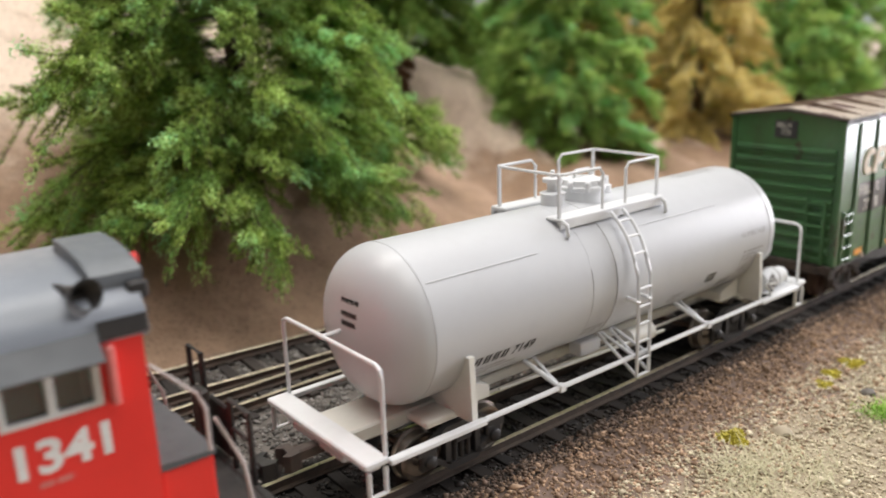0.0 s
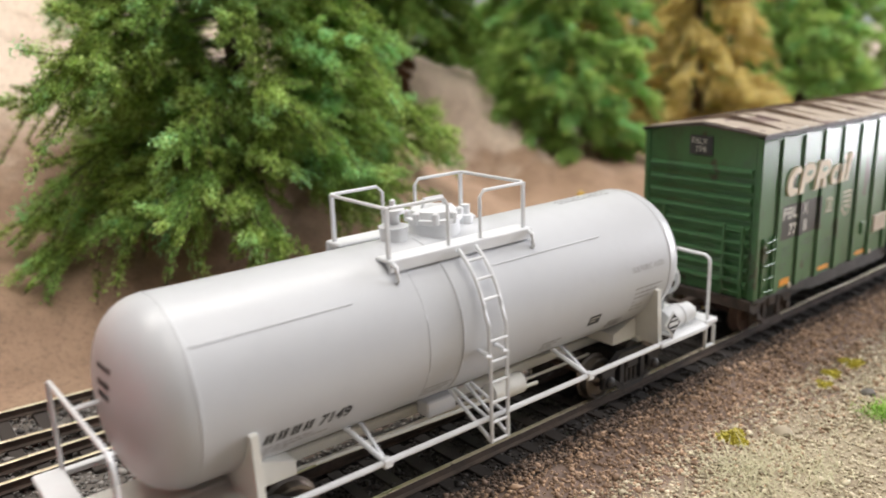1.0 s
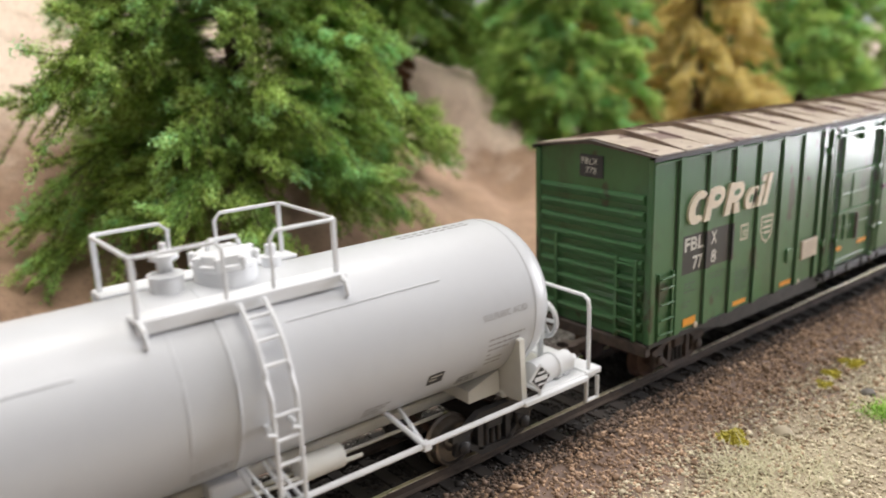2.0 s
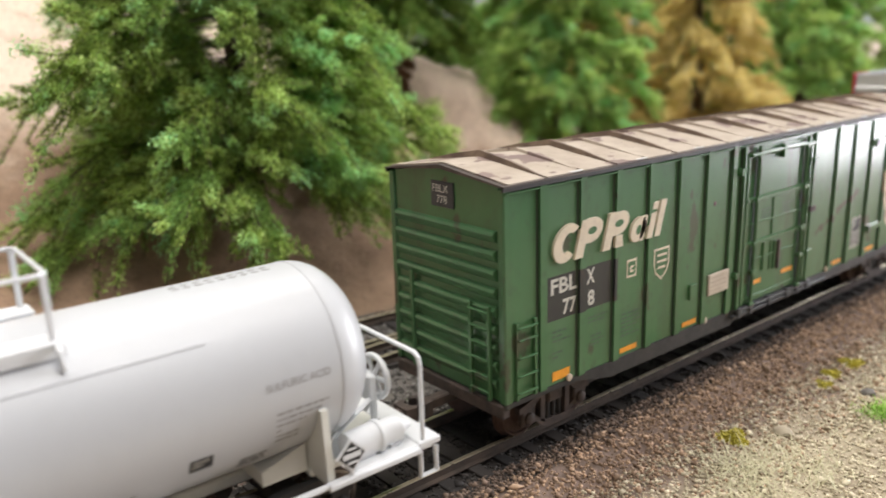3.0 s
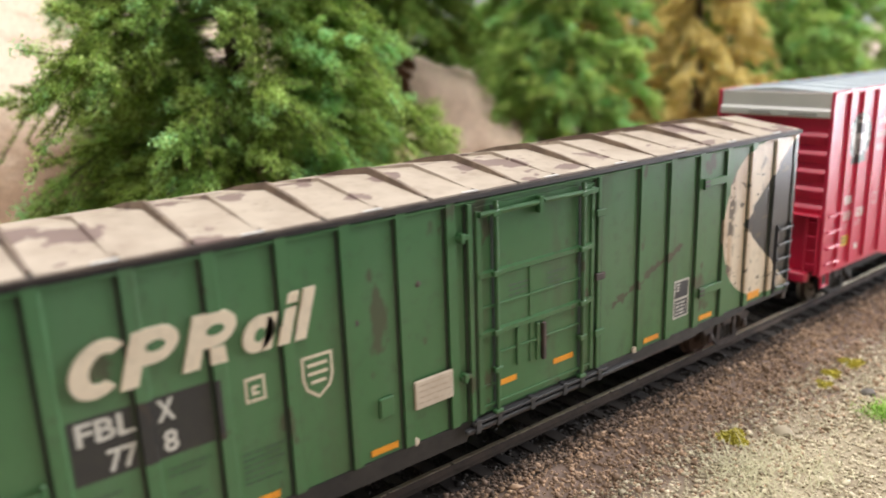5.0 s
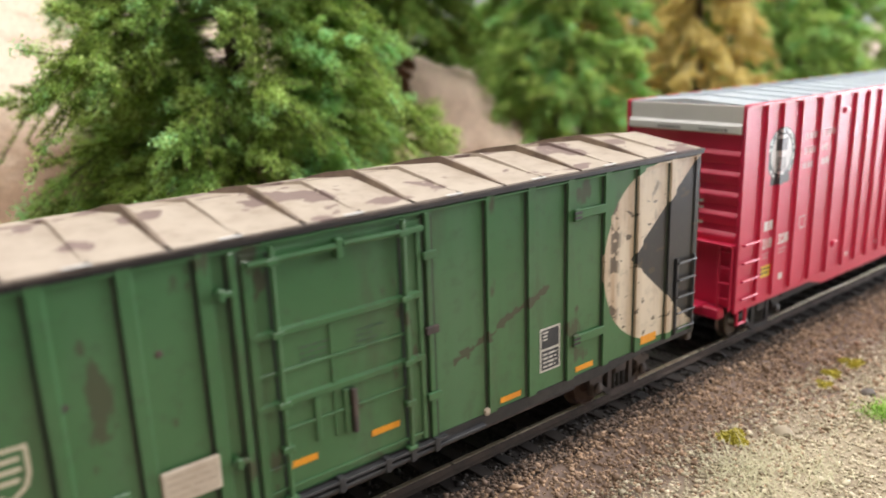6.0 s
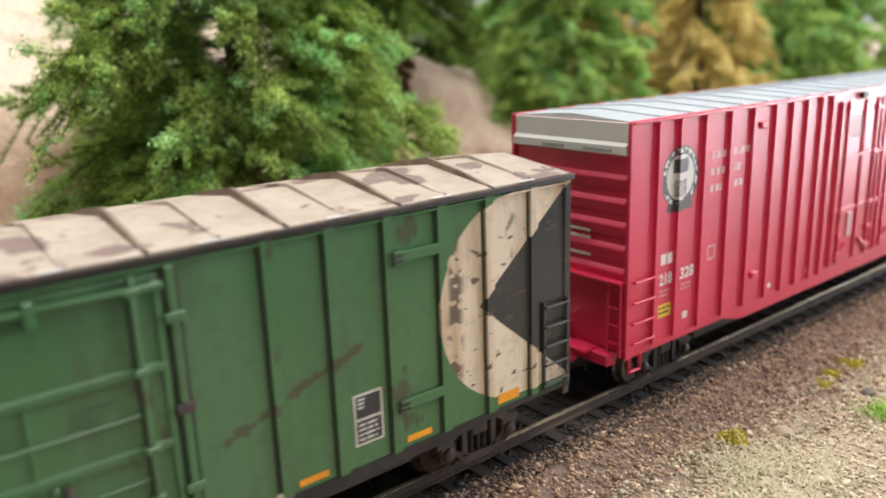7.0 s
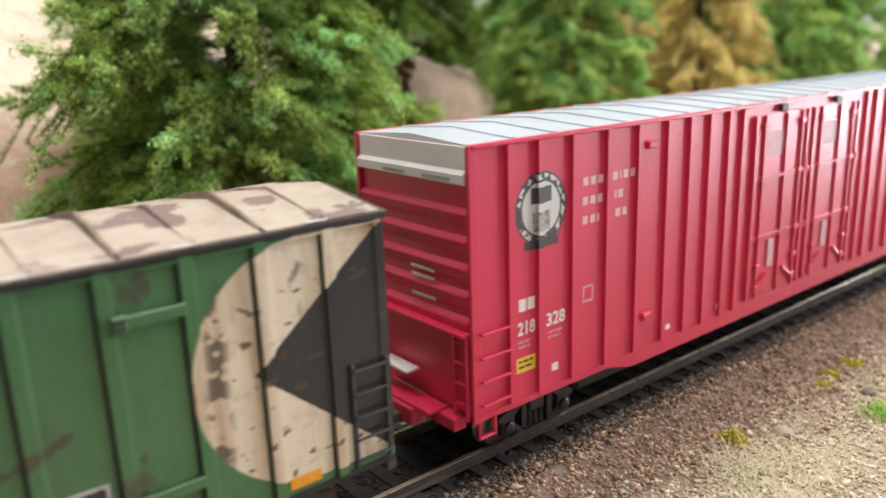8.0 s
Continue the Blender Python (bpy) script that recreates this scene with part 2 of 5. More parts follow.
def stones(name, xr, yr, count, size, material, label, seed, keep=None, lift=0.0):
    """Loose grains, each a small uneven lump lying on the ground."""
    g = np.random.default_rng(seed)
    x, y = g.uniform(*xr, count), g.uniform(*yr, count)
    if keep is not None:
        k = keep(x, y, g)
        x, y = x[k], y[k]
    c = len(x)
    s = size * np.exp(g.normal(0, 0.36, c))
    z = ground_height(x, y) + 0.18 * s + lift
    base = np.array([[1, 0, 0], [-1, 0, 0], [0, 1, 0], [0, -1, 0], [0, 0, 1], [0, 0, -1]], float)
    tri = np.array([[0, 2, 4], [2, 1, 4], [1, 3, 4], [3, 0, 4], [2, 0, 5], [1, 2, 5], [3, 1, 5], [0, 3, 5]])
    v = base[None] * (1 + g.uniform(-.35, .35, (c, 6, 1))) + g.normal(0, 0.16, (c, 6, 3))
    q, _ = np.linalg.qr(g.normal(size=(c, 3, 3)))
    v = np.einsum("cij,ckj->cki", q, v) * np.array([1, 1, 0.72]) * s[:, None, None] * 0.55
    v += np.stack([x, y, z], -1)[:, None]
    f = tri[None] + (np.arange(c) * 6)[:, None, None]
    ob = new(name, raw_mesh(name, v.reshape(-1, 3), f.reshape(-1, 3), material))
    return tagged(ob, label, "ballast", kind="stuff")


BALLAST = per_piece("brown_ballast_grain", (0.195, 0.125, 0.08), (0.80, 0.56, 0.375), 0.9, scale=45)
BALLAST_GREY = per_piece("grey_ballast_grain", (0.06, 0.055, 0.05), (0.40, 0.375, 0.345), 0.9, scale=60)
BALLAST_DARK = per_piece("dark_brown_ballast_grain", (0.055, 0.038, 0.028), (0.30, 0.21, 0.155), 0.9, scale=60)
# grains blackened to hold the shade below the cars
BALLAST_SHADED = per_piece("shaded_ballast_grain", (0.014, 0.012, 0.011), (0.06, 0.05, 0.043), 0.7, scale=60)
SAND = per_piece("pale_sand_grain", (0.44, 0.365, 0.25), (0.92, 0.83, 0.62), 0.9, scale=35)


def shoulder(x, y, g):
    return g.uniform(0, 1, len(x)) < 1 - 0.8 * smooth(-24, -38, y)


stones("ballast", (60, 380), (-50, -17.5), 33000, 0.62, BALLAST, "brown and grey crushed ballast beside the track", 1, shoulder)
stones("ballast", (60, 380), (-19, -14), 7000, 0.62, BALLAST_DARK, "dark brown ballast at the ends of the ties", 7)
stones("ballast", (0, 330), (-14.5, 14), 11000, 0.72, BALLAST_SHADED, "ballast between the main rails, coloured black for the train's shade", 2)
stones("ballast", (0, 330), (14, 42), 11000, 0.72, BALLAST_GREY, "grey ballast between the tracks", 6)
stones("ballast", (0, 260), (40, 82), 9000, 0.95, BALLAST_GREY, "grey ballast between the siding rails", 5)
stones("sand", (90, 380), (-95, -26), 38000, 0.62, SAND, "pale sandy grit on the verge", 4,
       lambda x, y, g: g.uniform(0, 1, len(x)) < smooth(-21, -35, y))


def rail_mesh(x0, x1, top):
    """The flat-bottomed rail's web and foot, without its head."""
    prof = [(-1.05, -2.1), (1.05, -2.1), (1.05, -1.85), (0.3, -1.6), (0.3, -0.6), (0.52, -0.45), (0.52, -0.16), (-0.52, -0.16), (-0.52, -0.45), (-0.3, -0.6), (-0.3, -1.6), (-1.05, -1.85)]
    return Build().prism([(y, z + top) for y, z in prof], x0, x1, "x")


def track(label, yc, gauge, x0, x1, spacing, half, angle=0.0, seed=1, top=0.0, pivot=0.0, wood=TIE):
    """Two rails on separate ties."""
    root = tagged(new("railway_track"), label, "railway track", kind="structure")
    root.matrix_basis = pose(pivot * MM, yc * MM, top * MM, 0, 0, angle)
    for side in (-1, 1):
        y = side * (gauge / 2 + 0.5)
        rail = part("rail", rail_mesh(x0, x1, 0), RAIL_SIDE, root)
        rail.location.y = y * MM
        part("rail_head", Build().box(x0, x1, -0.5, 0.5, -0.16, 0.0, 0.12), RAIL_HEAD, rail, "polished metal running surface")
    g = random.Random(seed)
    shapes = []
    for k in range(4):
        b = Build().box(-1.45 + g.uniform(-.15, .15), 1.45 + g.uniform(-.15, .15), -half + g.uniform(-.9, .9), half + g.uniform(-.9, .9), -4.2, -2.13, 0.14)
        shapes.append(mesh_of("tie", b, wood, sharp=0))
    x = x0 + 2
    while x < x1 - 2:
        ob = new("tie", shapes[g.randrange(4)])
        ob.parent = root
        ob.location = Vector((x + g.uniform(-.35, .35), g.uniform(-.4, .4), g.uniform(-.25, 0))) * MM
        ob.rotation_euler.z = radians(g.uniform(-2, 2))
        x += spacing
    return root


track("main line track with dark ties and worn rails", 0, 16.5, -300, 900, 7.2, 15.2, seed=1, wood=TIE_SHADED)
track("siding track with weathered ties along the hillside", 68.3, 15.6, -120, 420, 7.4, 13.5, angle=-4.0, seed=2, pivot=60)
track("narrow siding track with weathered ties", 48.6, 7.2, -120, 420, 8.4, 7.5, angle=0.6, seed=3, pivot=60)


# ---- loose things on the verge ----
def rock(name, x, y, r, flat, seed, material, label):
    g = random.Random(seed)
    bm = bmesh.new()
    bmesh.ops.create_icosphere(bm, subdivisions=2, radius=r)
    for v in bm.verts:
        v.co *= 1 + 0.22 * noise.noise(v.co * 1.1 / r + Vector((seed, 0, 0))) + g.uniform(-.05, .05)
        v.co.z *= flat
    b = Build().add([v.co[:] for v in bm.verts], [[v.index for v in f.verts] for f in bm.faces])
    bm.free()
    ob = part(name, b, material, sharp=25)
    ob.location = Vector((x, y, float(ground_height(x, y)) + 0.4 * r * flat)) * MM
    ob.rotation_euler.z = g.uniform(0, 6)
    tagged(ob, label, "stone", "stones on the verge")


rock("stone", 155.4, -39.6, 2.1, 0.45, 3, STONE_LIGHT, "flat pale stone lying on the sandy verge")
rock("stone", 105.5, -33.0, 1.5, 0.8, 5, STONE_LIGHT, "small pale pebble lying on the sandy verge")
rock("stone", 188.0, -43.5, 1.6, 0.6, 8, plain("dark_stone", (0.12, 0.11, 0.10), (0.2, 0.18, 0.16), 300, 0.8, bump=0.5), "dark grey stone lying on the verge")
rock("stone", 149.0, -31.5, 1.1, 0.6, 9, STONE_LIGHT, "small tan stone beside a moss clump")
rock("stone", 126.0, -45.5, 1.0, 0.6, 10, STONE_LIGHT, "small buff stone on the verge")


def tuft(name, x, y, r, count, length, material, label, seed, lean=0.9):
    """Fine standing and lying blades round a spot."""
    g = np.random.default_rng(seed)
    px, py = x + g.normal(0, r, count), y + g.normal(0, r, count)
    pz = ground_height(px, py)
    a = g.uniform(0, 2 * np.pi, count)
    d = np.stack([np.cos(a) * lean, np.sin(a) * lean, g.uniform(0.15, 1.0, count)], -1)
    d /= np.linalg.norm(d, axis=1)[:, None]
    ln = length * g.uniform(.5, 1.2, count)
    p = np.stack([px, py, pz], -1)
    side = np.cross(d, [0, 0, 1.0])
    side /= np.linalg.norm(side, axis=1)[:, None] + 1e-9
    w = 0.08
    mid = p + d * (ln * 0.6)[:, None]
    tip = p + d * ln[:, None] - np.array([0, 0, 1]) * (ln * 0.22)[:, None]
    v = np.stack([p - side * w, p + side * w, mid + side * w, mid - side * w, tip], 1)
    f = np.array([[0, 1, 2], [0, 2, 3], [3, 2, 4]])[None] + (np.arange(count) * 5)[:, None, None]
    ob = new(name, raw_mesh(name, v.reshape(-1, 3), f.reshape(-1, 3), material))
    tagged(ob, label, "grass", kind="stuff")


DRY = per_piece("dry_straw_grass", (0.52, 0.48, 0.30), (0.74, 0.71, 0.48), 0.8)
FRESH = per_piece("green_grass", (0.22, 0.45, 0.05), (0.36, 0.60, 0.09), 0.8)
MOSS = per_piece("yellow_green_moss", (0.66, 0.58, 0.08), (0.85, 0.76, 0.17), 0.9)
tuft("grass_tuft", 134, -42, 4.0, 190, 6.0, DRY, "pale straw static grass on the verge", 1)
tuft("grass_tuft", 143, -48, 6.0, 240, 6.0, DRY, "pale straw static grass on the verge", 2)
tuft("grass_tuft", 126, -48, 5.0, 110, 5.5, DRY, "pale straw static grass on the verge", 12)
tuft("grass_tuft", 170, -57, 8.0, 110, 5.0, DRY, "thin straw static grass on the verge", 3)
tuft("grass_tuft", 196, -42, 7.0, 80, 4.5, DRY, "thin straw static grass on the verge", 4)
tuft("grass_tuft", 180, -51.5, 2.4, 320, 4.4, FRESH, "bright green grass tuft on the verge", 5, 0.6)
tuft("grass_tuft", 239, -47, 3.0, 260, 4.4, FRESH, "bright green grass tuft on the verge", 6, 0.6)


def clump(name, x, y, r, count, material, label, seed, flat=0.5):
    """A cushion of tiny crumbs."""
    g = np.random.default_rng(seed)
    d = g.normal(size=(count, 3))
    d /= np.linalg.norm(d, axis=1)[:, None]
    c = d * (r * g.uniform(.2, 1, count) ** .5)[:, None] * (1 + 0.35 * np.sin(3 * np.arctan2(d[:, 1], d[:, 0]) + seed))[:, None]
    c[:, 2] = np.abs(c[:, 2]) * flat
    c += [x, y, float(ground_height(x, y))]
    v = c[:, None] + g.normal(0, 0.28, (count, 3, 3))
    f = np.arange(count * 3).reshape(-1, 3)
    tagged(new(name, raw_mesh(name, v.reshape(-1, 3), f, material)), label, "moss", "moss clumps on the verge")


clump("moss_clump", 145.0, -34.0, 2.9, 2600, MOSS, "yellow-green foam moss cushion on the verge", 1)
clump("moss_clump", 193.0, -32.5, 2.2, 1300, MOSS, "yellow-green foam moss cushion on the verge", 2, 0.35)
clump("moss_clump", 203.0, -33.0, 2.8, 1700, MOSS, "yellow-green foam moss cushion on the verge", 3, 0.35)
clump("moss_clump", 185.5, -34.0, 1.8, 900, MOSS, "yellow-green foam moss cushion on the verge", 4, 0.35)


# ---- trees ----
def foliage(name, c1, c2, c3):
    """Foam leaf crumbs that let some light through."""
    n = Nodes(name)
    r = n.t.nodes.new("ShaderNodeNewGeometry").outputs["Random Per Island"]
    col = n.mix(r, c1, c2)
    col = n.mix(n.ramp(n.noise(60, 3), 0.46, 0.64), col, c3)
    n.b.inputs["Specular IOR Level"].default_value = 0.12
    n.done(col, 0.9)
    tr = n.t.nodes.new("ShaderNodeBsdfTranslucent")
    n.link(col, tr.inputs["Color"])
    mix = n.t.nodes.new("ShaderNodeMixShader")
    mix.inputs[0].default_value = 0.30
    n.link(n.b.outputs[0], mix.inputs[1])
    n.link(tr.outputs[0], mix.inputs[2])
    n.link(mix.outputs[0], n.t.nodes["Material Output"].inputs[0])
    return n.m


GREEN_A = foliage("mid_green_foam_foliage", (0.082, 0.142, 0.026), (0.46, 0.61, 0.14), (0.36, 0.58, 0.17))
GREEN_TIP = foliage("pale_green_foam_foliage", (0.42, 0.62, 0.16), (0.66, 0.82, 0.28), (0.42, 0.78, 0.36))
GREEN_B = foliage("bright_green_foam_foliage", (0.20, 0.34, 0.075), (0.52, 0.70, 0.23), (0.46, 0.72, 0.28))
GREEN_C = foliage("dark_green_foam_foliage", (0.075, 0.14, 0.032), (0.29, 0.43, 0.095), (0.24, 0.45, 0.12))
GOLD = foliage("golden_foam_foliage", (0.64, 0.53, 0.19), (0.88, 0.77, 0.36), (0.90, 0.80, 0.40))
BARK = plain("brown_bark", (0.055, 0.038, 0.026), (0.10, 0.07, 0.045), 200, 0.9, bump=0.6)


def crumbs(g, centre, way, spread, leaf):
    """Small leaf flakes scattered round points; way: the direction of the twig that carries each."""
    k = len(centre)
    d = g.normal(size=(k, 3))
    d /= np.linalg.norm(d, axis=1)[:, None]
    c = centre + d * (spread * g.uniform(.05, 1, k) ** .55)[:, None] * np.array([1, 1, .75])
    u = g.normal(size=(k, 3)) * .6 + way
    u /= np.linalg.norm(u, axis=1)[:, None]
    w = np.cross(u, g.normal(size=(k, 3)))
    w /= np.linalg.norm(w, axis=1)[:, None]
    ls = leaf * g.uniform(.5, 1.25, k)[:, None]
    return np.stack([c - u * ls + w * ls * .34, c - u * ls - w * ls * .34, c + u * ls], 1).reshape(-1, 3)


def tree(label, x, y, height, radius, material, seed, low=0.1, limbs=70, twigs=9, flakes=60, leaf=1.3, droop=0.35, taper=0.7,
         fluff=2.6, reach=0.3, waist=0.0, tips=None, tip_share=0.35, twig_wood=False):
    """Tapered trunk, drooping limbs that fan out in flat sprays of twigs, and foam flakes along each twig."""
    g = np.random.default_rng(seed)
    root = tagged(new("tree"), label, "tree", "trees on the hillside")
    root.location = Vector((x, y, float(ground_height(x, y)) - 1)) * MM
    bend = [(3 * math.sin(seed + k * .9), 3 * math.cos(seed * 2 + k * 1.1), height * k / 7) for k in range(8)]
    bend[0] = (0, 0, 0)
    b = Build()
    for k in range(7):
        r0, r1 = height * 0.024 * (1 - k / 7.5), height * 0.024 * (1 - (k + 1) / 7.5)
        p, q = Vector(bend[k]), Vector(bend[k + 1])
        ring = lambda c, r: [(c.x + r * math.cos(t * math.pi / 4), c.y + r * math.sin(t * math.pi / 4), c.z) for t in range(8)]
        b.add(ring(p, r0) + ring(q, r1), [(t, (t + 1) % 8, (t + 1) % 8 + 8, t + 8) for t in range(8)])
    part("trunk", b, BARK, root)
    lb, start, way, span = Build(), [], [], []
    for i in range(limbs):
        h = low + (1 - low) * ((i + g.uniform(0, 1)) / limbs) ** 1.25
        a = i * 2.39996 + g.uniform(-.5, .5)
        env = radius * ((1 - h) ** taper * 0.92 + 0.08)
        env *= 1 - waist * max(0.0, 1 - (h - low) / 0.22)
        env *= 1 + 0.18 * math.sin(2 * a + seed) * (1 - h) + 0.10 * math.sin(5 * a + 3 * h * seed)
        ln = env * g.uniform(.66, 1.12)
        foot = bend[min(7, int(h * 7))]
        pts = []
        for t in np.linspace(0, 1, 6):
            q = a + .25 * t * math.sin(i)
            pts.append(Vector((foot[0] + math.cos(q) * ln * t, foot[1] + math.sin(q) * ln * t, h * height + ln * (0.25 * h * t - droop * t * t))))
        lb.tube(pts, max(0.3, height * 0.0022 * (1 - h * .5)), 5)
        for j in range(max(4, int(twigs * (.3 + .7 * ln / radius)))):
            t = min(.999, g.uniform(.1, 1.0) ** .6)
            k = min(4, int(t * 5))
            turn = a + (1 if j % 2 else -1) * g.uniform(.1, 1.15) * (1.15 - .7 * t)
            start.append(pts[k].lerp(pts[k + 1], t * 5 - k)[:])
            way.append((math.cos(turn), math.sin(turn), -droop * 1.1 * t + g.normal(0, .16)))
            span.append(radius * reach * g.uniform(.55, 1.25) * (.45 + .55 * ln / radius))
    start, way, span = np.array(start), np.array(way), np.array(span)
    way /= np.linalg.norm(way, axis=1)[:, None]
    curl = g.normal(-.22, .28, len(span))
    along = lambda idx, t: start[idx] + way[idx] * (span[idx] * t)[:, None] + np.array([0, 0, 1.0]) * (span[idx] * curl[idx] * t * t)[:, None]
    if twig_wood:
        for k in range(len(span)):
            lb.tube(along(np.full(3, k), np.array([0, .5, 1.04])), .17, 3)
    part("limb", lb, BARK, root, "thin brown branches")
    idx = np.repeat(np.arange(len(span)), flakes)
    t = g.uniform(0, 1, len(idx)) ** .8
    puff = fluff * g.uniform(.6, 1.35, len(span))[idx] * (1.12 - .62 * t)
    v = crumbs(g, along(idx, t), way[idx], puff, leaf)
    ob = new("crown", raw_mesh("crown", v, np.arange(len(v)).reshape(-1, 3), material))
    ob.parent = root
    if tips:
        some = np.where(g.uniform(0, 1, len(span)) < tip_share)[0]
        idx = np.repeat(some, int(flakes * .7))
        t = g.uniform(.62, 1.08, len(idx))
        v = crumbs(g, along(idx, t) + np.array([0, 0, .6]), way[idx], fluff * g.uniform(.7, 1.2, len(span))[idx], leaf)
        ob = new("tip_foliage", raw_mesh("tip_foliage", v, np.arange(len(v)).reshape(-1, 3), tips))
        ob.parent = root
        tagged(ob, "pale yellow-green foam on the branch ends")
    return root


DRY_BROWN = foliage("dead_brown_foliage", (0.07, 0.035, 0.02), (0.17, 0.09, 0.045), (0.12, 0.07, 0.04))
tree("large bushy green model conifer with drooping foam branches", 119, 147, 160, 76, GREEN_A, 1, low=0.06, limbs=195, twigs=29, flakes=215, leaf=0.72, droop=0.31, taper=1.0, fluff=3.4, reach=0.25, waist=0.12, tips=GREEN_TIP, tip_share=0.40, twig_wood=True)
tree("dark green model conifer with bare lower trunk", 234, 226, 160, 52, GREEN_C, 2, low=0.25, limbs=90, twigs=19, flakes=110, leaf=1.3, droop=0.5, fluff=3.8, tips=GREEN_B, tip_share=0.12)
tree("small dead brown model bush on the hillside", 228, 200, 38, 15, DRY_BROWN, 21, low=0.05, limbs=44, twigs=10, flakes=70, leaf=1.0, fluff=2.2)
tree("tall green model conifer with feathery foam branches", 338, 192, 175, 50, GREEN_B, 3, low=0.03, limbs=110, twigs=20, flakes=105, leaf=1.4, fluff=3.8, tips=GREEN_TIP, tip_share=0.30)
tree("golden yellow model larch with foam foliage", 472, 196, 160, 54, GOLD, 4, low=0.04, limbs=105, twigs=18, flakes=100, leaf=1.5, taper=0.55, fluff=4.4)
tree("bright green model conifer with foam foliage", 600, 190, 180, 68, GREEN_B, 5, low=0.03, limbs=100, twigs=17, flakes=80, leaf=1.9, fluff=4.6, tips=GREEN_TIP, tip_share=0.4)
tree("dark green model conifer behind the others", 308, 310, 190, 68, GREEN_C, 6, low=0.12, limbs=84, twigs=16, flakes=65, leaf=2.3, fluff=5.4)
tree("green model conifer far back on the layout", 428, 300, 200, 70, GREEN_A, 7, low=0.03, limbs=90, twigs=16, flakes=65, leaf=2.3, fluff=5.4, tips=GREEN_B, tip_share=0.3)
tree("green model conifer far back on the layout", 690, 280, 200, 80, GREEN_A, 8, low=0.03, limbs=90, twigs=16, flakes=60, leaf=2.6, fluff=5.8, tips=GREEN_B, tip_share=0.4)
tree("slim golden model larch behind the conifers", 425, 238, 150, 28, GOLD, 9, low=0.05, limbs=70, twigs=12, flakes=60, leaf=1.8, fluff=4.0)
tree("green model conifer beside the backdrop", 560, 300, 200, 78, GREEN_A, 10, low=0.03, limbs=90, twigs=16, flakes=60, leaf=2.6, fluff=5.8)
tree("green model conifer at the far end of the layout", 830, 255, 210, 88, GREEN_A, 12, low=0.03, limbs=80, twigs=15, flakes=60, leaf=2.8, fluff=6.2, tips=GREEN_B, tip_share=0.4)
tree("dark green model conifer high on the hillside", 225, 335, 170, 64, GREEN_C, 11, low=0.05, limbs=84, twigs=16, flakes=60, leaf=2.6, fluff=5.8)


# ---- the room round the layout ----
def slab(name, label, x0, x1, y0, y1, z0, z1, material):
    tagged(part(name, Build().box(x0, x1, y0, y1, z0, z1), material, sharp=0), label, name.split("_")[0], kind="structure")


WALL = plain("grey_wall_paint", (0.20, 0.195, 0.19), (0.18, 0.175, 0.17), 3, 0.85, bump=0.05)
BOARD = plain("grey_backdrop_paint", (0.36, 0.38, 0.38), (0.30, 0.33, 0.33), 6, 0.9, bump=0.05)
CEIL = plain("pale_ceiling_paint", (0.36, 0.355, 0.35), (0.33, 0.325, 0.32), 3, 0.9, bump=0.05)
FLOOR = plain("brown_room_floor", (0.20, 0.15, 0.11), (0.15, 0.11, 0.08), 8, 0.6)
slab("backdrop", "plain grey painted backdrop board behind the layout", -600, 2400, 522, 534, -60, 620, BOARD)
slab("wall_north", "plain grey room wall", -2500, 2500, 700, 800, -1100, 1400, WALL)
slab("wall_south", "plain grey room wall", -2500, 2500, -2600, -2500, -1100, 1400, WALL)
east = Build().box(2500, 2600, -2500, -1170, -1100, 1400).box(2500, 2600, -30, 700, -1100, 1400).box(2500, 2600, -1170, -30, -1100, -900).box(2500, 2600, -1170, -30, 900, 1400)
tagged(part("wall_east", east, WALL, sharp=0), "plain grey room wall with one window", "wall", kind="structure")
FRAME = plain("white_window_frame", (0.7, 0.7, 0.68), (0.66, 0.66, 0.64), 20, 0.5)
sash = tagged(new("window_1"), "white framed room window", "window", kind="structure")
for y0, y1, z0, z1 in ((-1168, -1130, -898, 898), (-70, -32, -898, 898), (-1130, -70, -898, -860), (-1130, -70, 860, 898), (-1130, -70, 235, 265)):
    part("window_frame", Build().box(2505, 2560, y0, y1, z0, z1, 3), FRAME, sash)
for x, y, hx, hy in ((250, -500, 452, 302), (200, 420, 752, 202)):
    fitting = tagged(new("ceiling_light"), "flat white rectangular ceiling light", "ceiling light", "ceiling lights")
    for x0, x1, y0, y1 in ((x - hx - 28, x - hx, y - hy - 28, y + hy + 28), (x + hx, x + hx + 28, y - hy - 28, y + hy + 28), (x - hx, x + hx, y - hy - 28, y - hy), (x - hx, x + hx, y + hy, y + hy + 28)):
        part("frame", Build().box(x0, x1, y0, y1, 1350, 1399, 2), FRAME, fitting)
slab("wall_west", "plain grey room wall", -2600, -2500, -2500, 700, -1100, 1400, WALL)
slab("ceiling", "plain pale room ceiling", -2600, 2600, -2600, 800, 1400, 1450, CEIL)
slab("floor", "brown room floor below the layout", -2600, 2600, -2600, 800, -1150, -1100, FLOOR)
